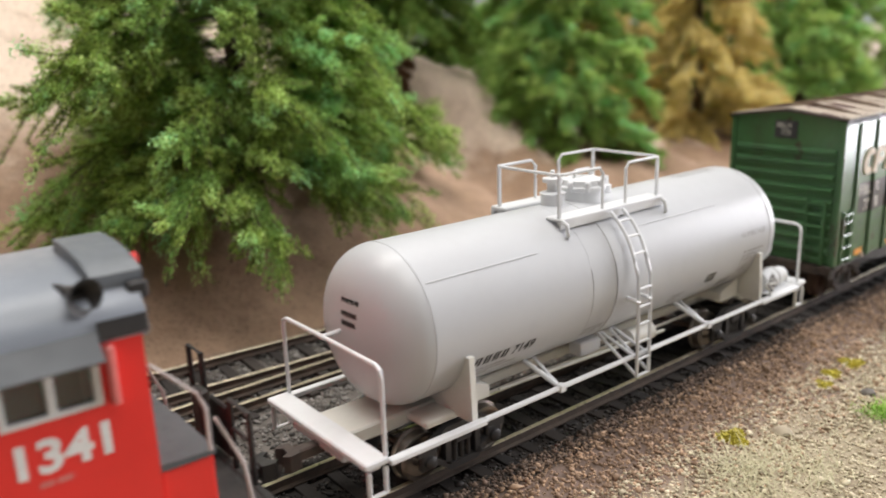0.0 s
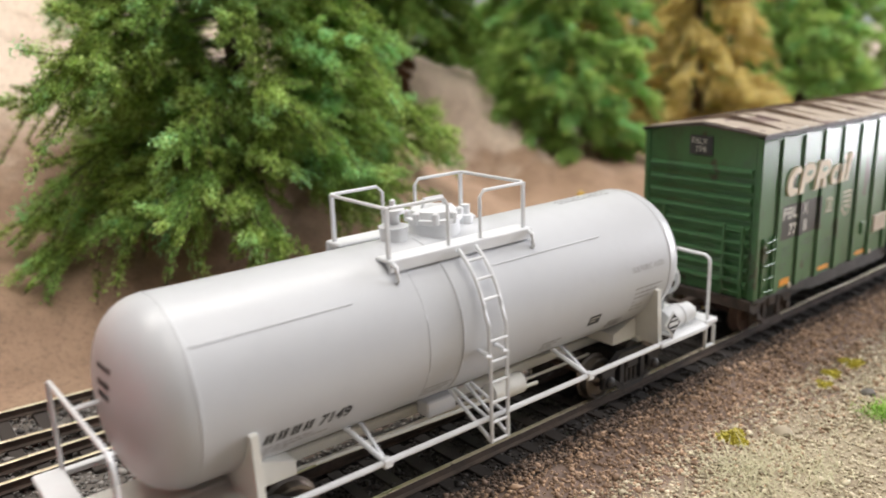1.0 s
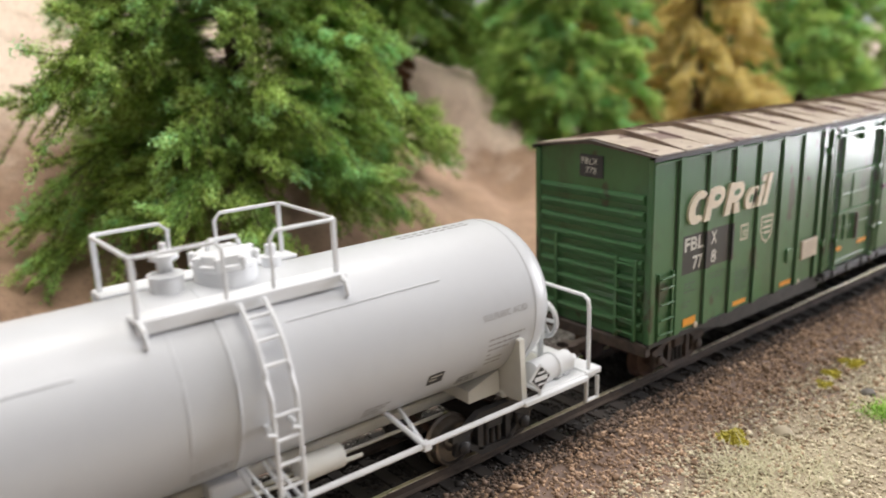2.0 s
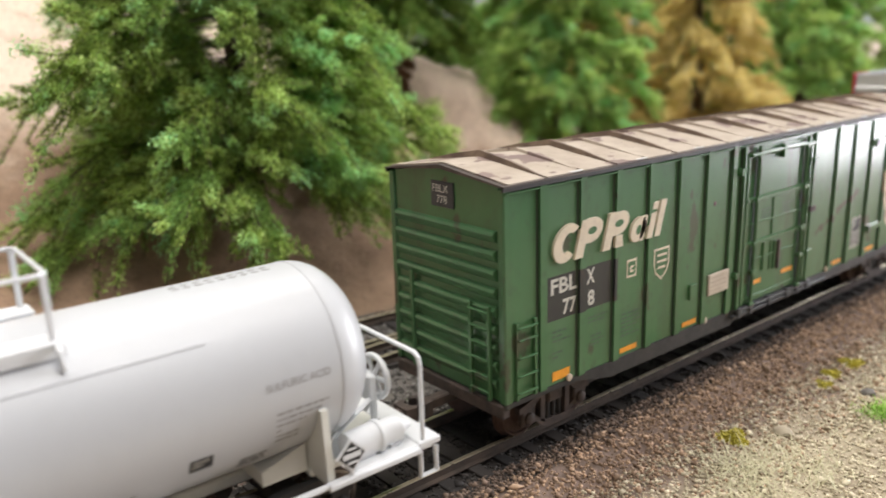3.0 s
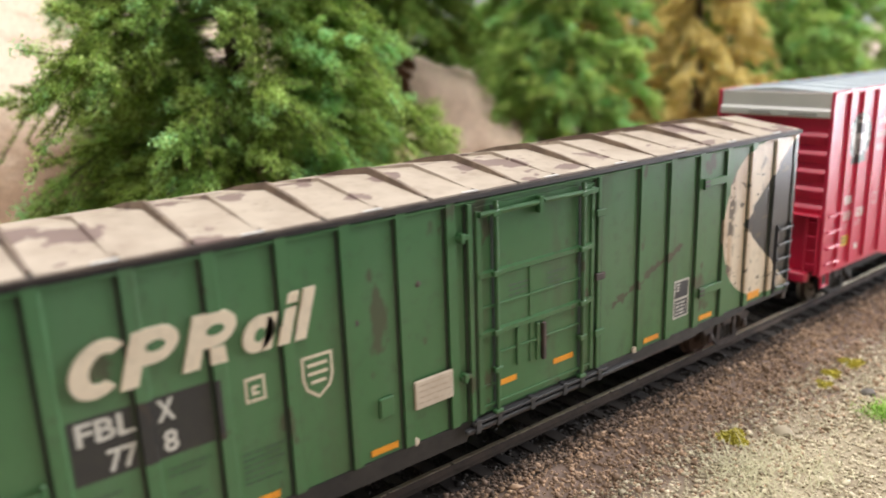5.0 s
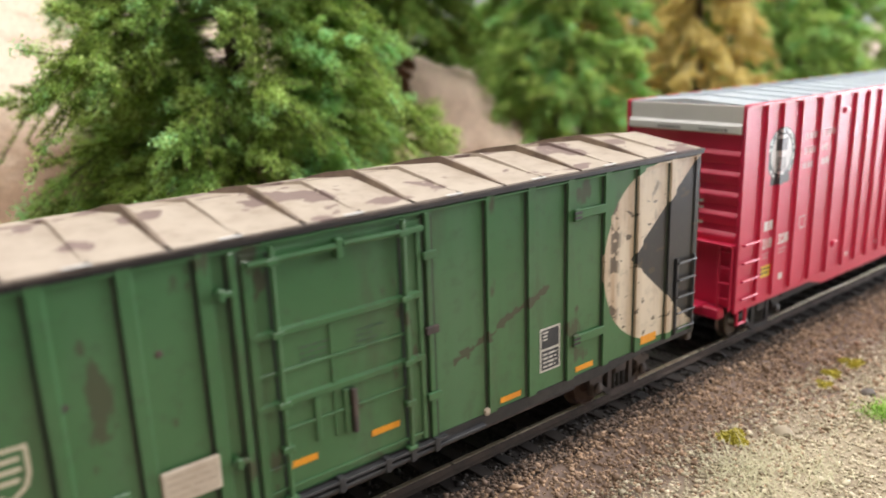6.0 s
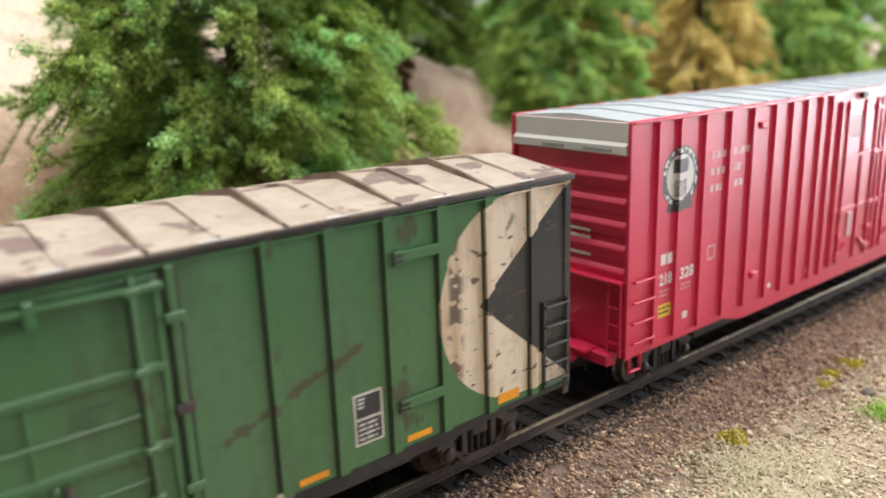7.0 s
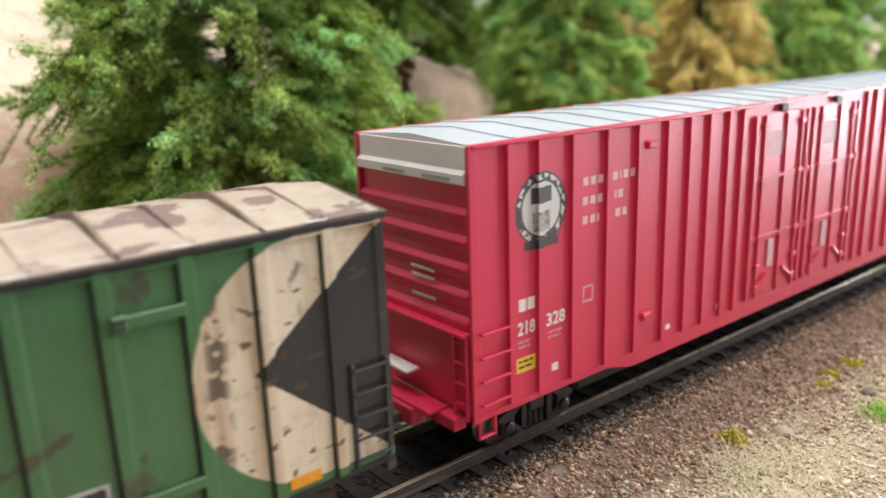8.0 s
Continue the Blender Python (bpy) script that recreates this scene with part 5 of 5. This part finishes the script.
    # centre sill, plus a broad low box added to keep light from under the car
    P("underframe", Build().box(XA + 2, XB - 2, -2.6, 2.6, 8.6, 11.4, .3).box(252, 379, -9.5, 9.5, 4.2, 11.2, .8).box(300, 318, 5, 11, 5.6, 11, .6), BLACK)
    P("brake_pipe", Build().tube([(252, -14.5, 9.6), (300, -15.2, 9.0), (372, -15.2, 9.2)], .35, 6), TRUCK_RUST)
    for xc in (240.5, 390.5):
        truck(car, xc, x0, TRUCK_RUST, 15.5)
        wheelsets(car, (xc - 7.75, xc + 7.75), x0, WHEEL_RUST, TIMES)
    coupler(car, XA - 2, x0, -1, TRUCK_RUST)
    coupler(car, XB + 2, x0, 1, TRUCK_RUST)


boxcar()


# ---- red high-cube boxcar ----
def badge_paint():
    """The crimson plastic with a printed round badge on one flank."""
    n = Nodes("crimson_plastic_with_badge")
    x, y, z = n.xyz()
    grain = n.noise(360, 3)
    red = n.mix(n.ramp(n.noise(60, 4), 0.35, 0.7), (0.68, 0.026, 0.088), (0.62, 0.022, 0.078))
    dx, dz = n.math("SUBTRACT", x, (446.2 - 544.65) * MM), n.math("SUBTRACT", z, 49.3 * MM)
    ax = n.math("ABSOLUTE", dx)
    r = n.math("SQRT", n.math("ADD", n.math("POWER", n.math("DIVIDE", ax, 6.8 * MM), 2.0), n.math("POWER", n.math("DIVIDE", n.math("ABSOLUTE", dz), 6.9 * MM), 2.0)))
    side = n.math("LESS_THAN", y, -16.4 * MM)
    inside = lambda lim: n.math("MULTIPLY", n.math("LESS_THAN", r, lim), side)
    rect = lambda half, lo, hi: n.math("MULTIPLY", n.math("MULTIPLY", n.math("LESS_THAN", ax, half * MM), n.math("LESS_THAN", n.math("ABSOLUTE", n.math("SUBTRACT", dz, (lo + hi) / 2 * MM)), (hi - lo) / 2 * MM)), side)
    dark, pale = (0.05, 0.05, 0.055), (0.66, 0.65, 0.63)
    col = n.mix(inside(1.0), red, dark)
    dots = n.ramp(n.noise(900, 1), 0.5, 0.56)
    col = n.mix(n.math("MULTIPLY", n.math("SUBTRACT", inside(0.94), inside(0.80)), dots), col, pale)
    col = n.mix(inside(0.73), col, pale)
    col = n.mix(rect(2.3, -4.3, -0.6), col, n.mix(n.ramp(n.noise(700, 1), .45, .55), (0.2, 0.2, 0.2), (0.42, 0.41, 0.4)))
    col = n.mix(rect(2.7, 1.0, 4.0), col, (0.07, 0.07, 0.075))
    col = n.mix(rect(4.6, -7.5, -5.7), col, dark)
    n.bump(grain, 0.03, 0.0001)
    n.b.inputs["Coat Weight"].default_value, n.b.inputs["Coat Roughness"].default_value = 0.5, 0.42
    n.b.inputs["Specular IOR Level"].default_value = 0.38
    return n.done(col, n.math("MULTIPLY_ADD", grain, 0.2, 0.36))


RED_SIDE = badge_paint()


def high_cube():
    XA, XB, Y, ZB, ZT = 429.3, 660.0, 16.9, 12.4, 62.6
    x0 = (XA + XB) / 2
    car = car_root("high_cube_boxcar", "glossy red model high-cube boxcar with a silver ribbed roof", "boxcar", x0)
    off = (x0, 0, 0)
    P = lambda name, b, m=RED_CAR, parent=None, label="": part(name, b, m, parent or car, label, off=off)
    for s in (-1, 1):
        P("body_side", Build().box(XA, XB, *sorted((s * (Y - 1), s * Y)), ZB, ZT, .1), RED_SIDE)
        P("eave_rail", Build().box(XA - .1, XB + .1, *sorted((s * (Y - .8), s * (Y + .55))), ZT - .7, ZT + .1, .15))
        P("side_sill", Build().prism([(XA, 13), (XA, 11.6), (466, 11.6), (474, 9.6), (XB - 46, 9.6), (XB - 38, 11.6), (XB, 11.6), (XB, 13)], *sorted((s * (Y - .8), s * (Y + .1)))))
        ribs = (438.0, 445.6, 454.8, 464.8, 474.4, 484.2, 492.2, 499.6, 507.2, 513.0)
        for x in ribs + tuple(XA + XB - q for q in ribs):
            P("side_post", Build().prism([(x - .85, s * (Y - .1)), (x - .75, s * (Y + .75)), (x + .75, s * (Y + .75)), (x + .95, s * (Y - .1))][::s], 13, ZT - .7, "z"), RED_SIDE)
        # double plug doors
        Q = lambda a, b: sorted((s * (Y + a), s * (Y + b)))
        for xa, xb in ((517.6, 543.4), (545.4, 571.2)):
            door = P("plug_door", Build().box(xa, xb, *Q(-.1, .3), 13.8, 60.0, .15))
            for x, w in ((xa + .7, .55), (xa + 4.6, .4), (xa + 14.6, .28), (xb - 3.6, .4), (xb - .7, .55)):
                P("locking_rod", Build().box(x - w, x + w, *Q(.25, .85), 14, 59.6, .12), RED_CAR, door)
            for z in (29.5, 44.4):
                P("door_bar", Build().box(xa, xb, *Q(.25, .8), z - .5, z + .5, .15), RED_CAR, door)
            for x in (xa + 4.6, xb - 3.6):
                for z in (16.5, 22, 29.5, 44.4, 57):
                    P("rod_bracket", Build().box(x - 1.1, x + 1.1, *Q(.2, 1.2), z - .7, z + .7, .2), RED_CAR, door)
            P("door_hinge", Build().box(xb - .6, xb + .9, *Q(.2, 1.1), 28.6, 30.4, .2).box(xb - .6, xb + .9, *Q(.2, 1.1), 43.5, 45.3, .2), RED_CAR, door)
            P("door_handle", Build().box(xa + 9.4, xa + 12.4, *Q(.3, .7), 21.0, 28.2, .15), PINK, door)
            P("door_lever", Build().tube([(xa + 3, s * (Y + .7), 15.5), (xa + 9, s * (Y + .7), 19.5)], .4, 6).tube([(xa + 17, s * (Y + .7), 19.5), (xa + 23, s * (Y + .7), 15.5)], .4, 6), RED_CAR, door)
            P("door_label", Build().box(xa + 6.2, xa + 14.0, *Q(.28, .33), 49.5, 55.5), PINK, door)
            P("door_stop", Build().box(xa + 11, xa + 14, *Q(.0, 1.1), 60.2, 61.8, .15), BLACK, door)
        for z in (57.6, 20.4):
            x = 477.8
            P("door_stop_block", Build().box(x - 1.4, x + 1.4, *Q(-.1, 1.2), z - .8, z + .8, .25))
    for x, k in ((XA, -1), (XB, 1)):
        P("body_end", Build().box(*sorted((x, x - k)), -Y + 1, Y - 1, ZB, ZT, .1))
        for s in (-1, 1):
            P("corner_post", Build().box(*sorted((x - k * 1.2, x + k * .9)), *sorted((s * (Y - .6), s * (Y + .35))), 11.4, ZT, .15))
        P("end_white_panel", Build().box(*sorted((x, x + k * .5)), -Y + .7, Y - .7, 55.6, ZT - .2, .1), END_WHITE)
        P("end_white_lip", Build().prism([(x + k * .4, 55.6), (x + k * 1.3, 56.0), (x + k * 1.3, 57.6), (x + k * .4, 58.4)], -Y + .7, Y - .7), END_WHITE)
        for i in range(5):
            z = 30.2 + i * 5.0
            P("end_corrugation", Build().prism([(x - k * .1, z - 1.9), (x + k * .5, z - 1.3), (x + k * .9, z + .5), (x + k * .6, z + 1.1), (x - k * .1, z + 1.6)], -Y + .8, Y - .8))
        P("end_shelf", Build().box(*sorted((x, x + k * 2.6)), -Y + .6, Y - .6, 28.6, 29.2, .1))
        P("end_ladder_stile", Build().box(*sorted((x + k * .9, x + k * 1.7)), -12.8, -12.2, 12, 29, .1).box(*sorted((x + k * .9, x + k * 1.7)), -16.2, -15.6, 12, 29, .1))
        for z in (15, 19, 23, 27):
            P("end_ladder_rung", Build().tube([(x + k * 1.4, -16, z), (x + k * 1.4, -12.5, z)], .28, 6))
        P("crossover_step", Build().box(*sorted((x + k * .5, x + k * 5.4)), -9.5, 9.5, 12.2, 12.8, .12), RED_CAR)
        P("end_beam", Build().box(*sorted((x, x + k * 3.0)), -14, 14, 9.6, 12.4, .3).box(*sorted((x + k * 2.4, x + k * 6.0)), -5, 5, 8.4, 12.2, .4))
        P("grey_grating", Build().box(*sorted((x + k * .6, x + k * 4.0)), -1, 9.0, 17.4, 18.0, .1), END_WHITE)
    for y0, w, m in ((7.0, 6.5, 56.6), (-5.0, 7.5, 56.6)):
        b = Build()
        a = 0.0
        gg = random.Random(3)
        while a < w:
            ww = gg.uniform(.5, 1.1)
            b.box(XA - 1.36, XA - 1.3, y0 - a - ww, y0 - a, m - .35, m + .3)
            a += ww + .25
        P("end_mark", b, GREY_INK)
    for z in (38.6, 37.0, 33.2):
        P("end_small_print", Build().box(XA - 1.0, XA - .9, -7, 0, z, z + .6), PALE)
    # roof sheet with low seams
    roof = P("roof", Build().prism([(-Y + .1, ZT - .6), (-Y + .1, ZT + .0), (0, ZT + 1.0), (Y - .1, ZT + .0), (Y - .1, ZT - .6)], XA, XB, "x"), ROOF_SILVER, None, "silver grey metal roof with cross seams")
    for i in range(1, 22):
        x = XA + (XB - XA) * i / 22
        P("roof_seam", Build().prism([(-Y + .6, ZT + .0), (-Y + .6, ZT + .35), (0, ZT + 1.35), (Y - .6, ZT + .35), (Y - .6, ZT + .0), (0, ZT + .9)], x - .5, x + .5, "x"), ROOF_SILVER, roof)
    thin = plain("thin_white_lettering", (0.78, 0.50, 0.52), (0.72, 0.42, 0.45), 500, 0.5)
    for z, w in ((51.6, (1.8, 1.7, 1.8, 1.7, 1.8, 0.6, 1.7, 1.8)), (47.8, (1.7, 1.7, 1.7, 0.6, 1.6, .6, 1.7)), (44.0, (1.7, 1.7, 0.6, 1.6, 2.0, 1.7, 1.6))):
        x = 457.6
        for ww in w:
            if not any(abs(x + ww / 2 - r) < 1.2 for r in (464.8, 474.4)):
                P("name_bar", Build().box(x, x + ww * .85, -Y - .06, -Y, z + .1, z + 1.75), thin)
            x += ww + .45
    P("owner_mark", Build().box(440.2, 442.0, -Y - .06, -Y, 30.4, 32.8).box(442.5, 444.3, -Y - .06, -Y, 30.4, 32.8), WHITE_INK)
    P("car_number", flat_text("218", 439.8, 25.8, 2.5, -Y - .05, 4.6, thick=.09), WHITE_INK)
    P("car_number", flat_text("328", 447.4, 25.8, 2.5, -Y - .05, 5.2, thick=.09), WHITE_INK)
    g = random.Random(9)
    P("small_print", bars(440, 24.6, (3.6, 3.0), -Y - .02, g).add(*(lambda q: (q.v, q.f))(bars(448, 24.6, (4.0, 3.4), -Y - .02, g))), plain("pink_print", (0.66, 0.3, 0.32), (0.6, 0.25, 0.28), 200, .5))
    P("yellow_panel", Build().box(439.4, 444.4, -Y - .07, -Y, 18.2, 21.2), YELLOW)
    P("yellow_panel_print", bars(440, 20.6, (3.8, 3.4), -Y - .07, g, .4, 1.1), INK)
    P("white_square", Build().box(449.0, 450.8, -Y - .07, -Y, 16.0, 17.6).box(486.0, 487.6, -Y - .07, -Y, 14.8, 16).box(506, 507.4, -Y - .07, -Y, 14.8, 16.2), WHITE_INK)
    P("inspection_outline", Build().box(457.9, 461.0, -Y - .05, -Y, 28.0, 28.4).box(457.9, 461.0, -Y - .05, -Y, 31.0, 31.4).box(457.9, 458.3, -Y - .05, -Y, 28.4, 31).box(460.6, 461.0, -Y - .05, -Y, 28.4, 31), PINK)
    for z in (15.0, 19.6, 24.2, 28.8):
        P("grab_iron", Build().tube([(430.2, -Y, z), (430.2, -Y - 1, z), (437.4, -Y - 1, z), (437.4, -Y, z)], .26, 6))
    for x in (431.6, XB - 2.3):
        for s in (-1, 1):
            P("stirrup_step", Build().tube([(x - 1.9, s * (Y + .2), 12), (x - 1.9, s * (Y + .2), 8.4), (x + 1.9, s * (Y + .2), 8.4), (x + 1.9, s * (Y + .2), 12)], .45, 6))
    # sill with a wide box added below it to block light between the trucks
    P("underframe", Build().box(XA + 3, XB - 3, -3, 3, 8, 12, .3).box(464, XB - 36, -10, 10, 4.2, 12, .8), BLACK)
    P("floor_pan", Build().box(XA + 1, XB - 1, -15.8, 15.8, 11.8, 12.6), BLACK)
    for xc in (449.5, XB - 20.2):
        truck(car, xc, x0, TRUCK_BLACK)
        wheelsets(car, (xc - 8, xc + 8), x0, WHEEL_STEEL, TIMES)
    coupler(car, XA - 4.0, x0, -1, TRUCK_RUST)


high_cube()


# ---- red switching locomotive ----
def locomotive():
    x0 = -30.0
    car = car_root("locomotive", "bright red model diesel locomotive with a grey cab roof", "locomotive", x0 - 0.8)
    off = (x0, 0, 0)
    P = lambda name, b, m=RED_LOCO, parent=None, label="": part(name, b, m, parent or car, label, off=off)
    XA, XB, Y = -2.0, 30.2, 17.0
    for s in (-1, 1):
        Q = lambda a, b: sorted((s * a, s * b))
        wall = P("cab_side", Build().box(XA, XB, *Q(16, Y), 14, 36.8))
        for xa, xb, za, zb in ((XA, 12.6, 36.8, 45.4), (24.2, XB, 36.8, 45.4), (12.6, 24.2, 43.4, 45.4)):
            P("cab_wall_panel", Build().box(xa, xb, *Q(16, Y), za, zb), RED_LOCO, wall)
        P("window_frame", Build().box(12.4, 13.2, *Q(15.8, 17.3), 36.6, 43.6, .1).box(23.4, 24.4, *Q(15.8, 17.3), 36.6, 43.6, .1).box(13.2, 23.4, *Q(15.8, 17.3), 36.6, 37.3, .1).box(17.9, 18.9, *Q(15.8, 17.2), 37.3, 43.4, .1), END_WHITE, wall)
        P("window_pane", Build().box(13.2, 23.4, *Q(16.4, 16.6), 37.3, 43.4), GLASS, wall)
        P("sunshade", Build().prism([(s * 16.8, 46.4), (s * 17.2, 46.6), (s * 20.2, 43.4), (s * 19.9, 43.1)], 8.0, 24.6, "x"), DARK_GREY)
        P("wind_deflector", Build().box(25.2, 26.2, *Q(17, 18.6), 36.5, 44.4, .2), plain("pink_red_plastic", (0.72, 0.20, 0.18), (0.66, 0.16, 0.15), 90, .4) if s < 0 else bpy.data.materials["pink_red_plastic"])
        P("running_board", Build().box(-95, 46, *Q(9, 16.5), 11.2, 12.2, .2), BLACK)
        P("side_sill", Build().box(-95, 46, *Q(15.4, 16.2), 8.5, 12, .2), BLACK)
        P("handrail", Build().tube([(30.6, s * 16.6, 40.0), (36.4, s * 16.6, 34.0), (37.4, s * 16.6, 31.5), (37.4, s * 16.6, 25)], .3, 6).tube([(38.6, s * 16.4, 29.5), (42.2, s * 16.4, 21), (43.2, s * 16.4, 12)], .3, 6), plain("pale_handrail", (0.55, 0.49, 0.47), (0.48, 0.43, 0.41), 90, .5) if s < 0 else bpy.data.materials["pale_handrail"])
    P("cab_number", flat_text("1341", 12.3, 30.0, 4.2, -Y - .08, 11.2, thick=.22), WHITE_INK)
    P("small_print", bars(15.6, 28.8, (4.2,), -Y - .05, random.Random(5), .8, 1), bpy.data.materials["pink_red_plastic"])
    for x in (XA, XB):
        P("cab_end", Build().box(*sorted((x, x + (1 if x < 0 else -1))), -16, 16, 14, 46, .1))
    # arched roof
    arc = [(17.6, 45.2), (17.0, 47.9), (15.0, 50.2), (11.0, 51.8), (5.5, 52.5), (0, 52.7)]
    arc = arc + [(-y, z) for y, z in arc[-2::-1]]
    inner = [(y * .95, z - .9) for y, z in arc]
    roof = P("cab_roof", Build().prism(arc + inner[::-1], XA - .8, XB + .9, "x"), CAB_GREY, None, "blue-grey arched cab roof")
    bow = lambda y: float(np.interp(abs(y), [0, 5.5, 11, 15, 17], [52.7, 52.5, 51.8, 50.2, 47.9]))
    ys = np.linspace(3.0, -14.2, 10)
    P("roof_hatch", Build().prism([(y, bow(y) + 1.9) for y in ys] + [(y, bow(y) - .4) for y in ys[::-1]], 25.6, XB + 1.9, "x"), plain("mid_grey_plastic", (0.155, 0.17, 0.185), (0.135, 0.15, 0.165), 70, 0.45, bump=0.05), roof)
    P("headlight_box", Build().box(XB - .6, XB + 2.2, -15.4, -11.6, 48.6, 51.2, .4), BLACK, roof)
    P("marker_lamp", Build().lathe([(XB + 1.8, 1.0), (XB + 2.3, 1.0), (XB + 2.5, .6)], 14, (0, -11.0, 53.0), "x"), RED_LOCO, roof)
    P("roof_vent", Build().box(6, 16, -8, -2, 51.6, 53.4, .4), BLACK, roof)
    bell = Build().lathe([(-4.4, .4), (-2.6, .55), (-.8, 1.0), (.9, 1.9), (1.7, 2.5), (1.5, 2.1), (-1.0, .5)], 20)
    turn = Matrix.Translation((23.6, -15.2, 51.0)) @ Matrix.Rotation(radians(-70), 4, "Z") @ Matrix.Rotation(radians(6), 4, "Y")
    bell.v = [tuple(turn @ Vector(p)) for p in bell.v]
    P("horn", bell.box(22.9, 24.3, -15.0, -13.6, 49.4, 51.0, .2), BLACK, roof)
    P("roof_edge_strip", Build().prism([(-17.7, 45.1), (-17.9, 45.3), (-17.5, 47.6), (-17.2, 47.4)], 24.8, XB + .7, "x"), BLACK, roof)
    # low hood behind the cab, long hood ahead
    hood = P("short_hood", Build().box(XB, 38.0, -16.2, 16.2, 13, 24.2, .4))
    P("hood_top", Build().prism([(XB, 24.1), (38.3, 24.1), (38.3, 24.8), (XB, 25.2)], -16.5, -1.2).prism([(XB, 24.1), (38.0, 24.1), (38.0, 24.7), (XB, 25.1)], -1.0, 16.5), DARK_GREY, hood, "dark grey sloping hood top")
    P("long_hood", Build().prism([(-10, 13), (-10, 40), (-7, 43), (7, 43), (10, 40), (10, 13)], -90, XA, "x"))
    P("hood_roof", Build().prism([(-8.5, 42), (-6, 44), (6, 44), (8.5, 42)], -90, XA, "x"), CAB_GREY)
    for x in (-75, -45, -20):
        P("exhaust_stack", Build().lathe([(43.5, 2.4), (46, 2.4), (46.2, 1.8)], 16, (x, 0, 0), "z"), BLACK)
    # rear platform
    P("end_platform", Build().box(38, 47, -14.6, 14.6, 9.4, 11.4, .3), BLACK)
    P("pilot", Build().box(46.4, 48.0, -14.6, 14.6, 5.0, 11.6, .3), BLACK)
    for ya, yb, zt in ((15.0, 9.5, 29.0), (-1.0, -8.0, 24.0)):
        P("end_railing", Build().tube([(47.2, ya, 11), (47.2, ya, zt), (47.2, yb, zt), (47.2, yb, 11)], .5, 6).tube([(47.2, ya, 19), (47.2, yb, 19)], .38, 6), BLACK)
    P("drop_step", Build().box(47.4, 48.2, 1.5, 8.5, 12, 21.5, .3), BLACK)
    P("brake_stand", Build().box(44.6, 46.4, 5.0, 9.0, 11.2, 24.0, .4), BLACK)
    for xc in (30.0, -70.0):
        truck(car, xc, x0, TRUCK_BLACK, 20)
        wheelsets(car, (xc - 10, xc + 10), x0, WHEEL_STEEL, TIMES)
    P("fuel_tank", Build().box(-50, 8, -13, 13, 4, 11, 1.2), BLACK)
    P("frame_deck", Build().box(-95, 46, -9.5, 9.5, 8.8, 11.6, .3), BLACK)
    coupler(car, 47, x0, 1, BLACK)


locomotive()


# ---- small figure beside the siding, as a plain shape ----
def figure():
    b = Build().lathe([(0, 1.9), (.6, 2.1), (8, 1.8), (8.4, 2.4), (14, 2.5), (15.2, 1.2), (15.8, .9)], 14, axis="z")
    ob = part("figurine", b, plain("orange_figure_paint", (0.75, 0.20, 0.05), (0.65, 0.16, 0.04), 300, .6))
    ob.location = Vector((247.6, 100, float(ground_height(247.6, 100)) - .2)) * MM
    tagged(ob, "tiny plain orange figurine standing by the siding", "figurine")
    cap = part("helmet", Build().lathe([(15.6, 1.3), (16.6, 1.6), (18.2, 1.2), (18.9, .2)], 14, axis="z"), YELLOW, ob)


figure()


def motions():
    for thing, rows in moving:
        walk(thing, rows)


motions()
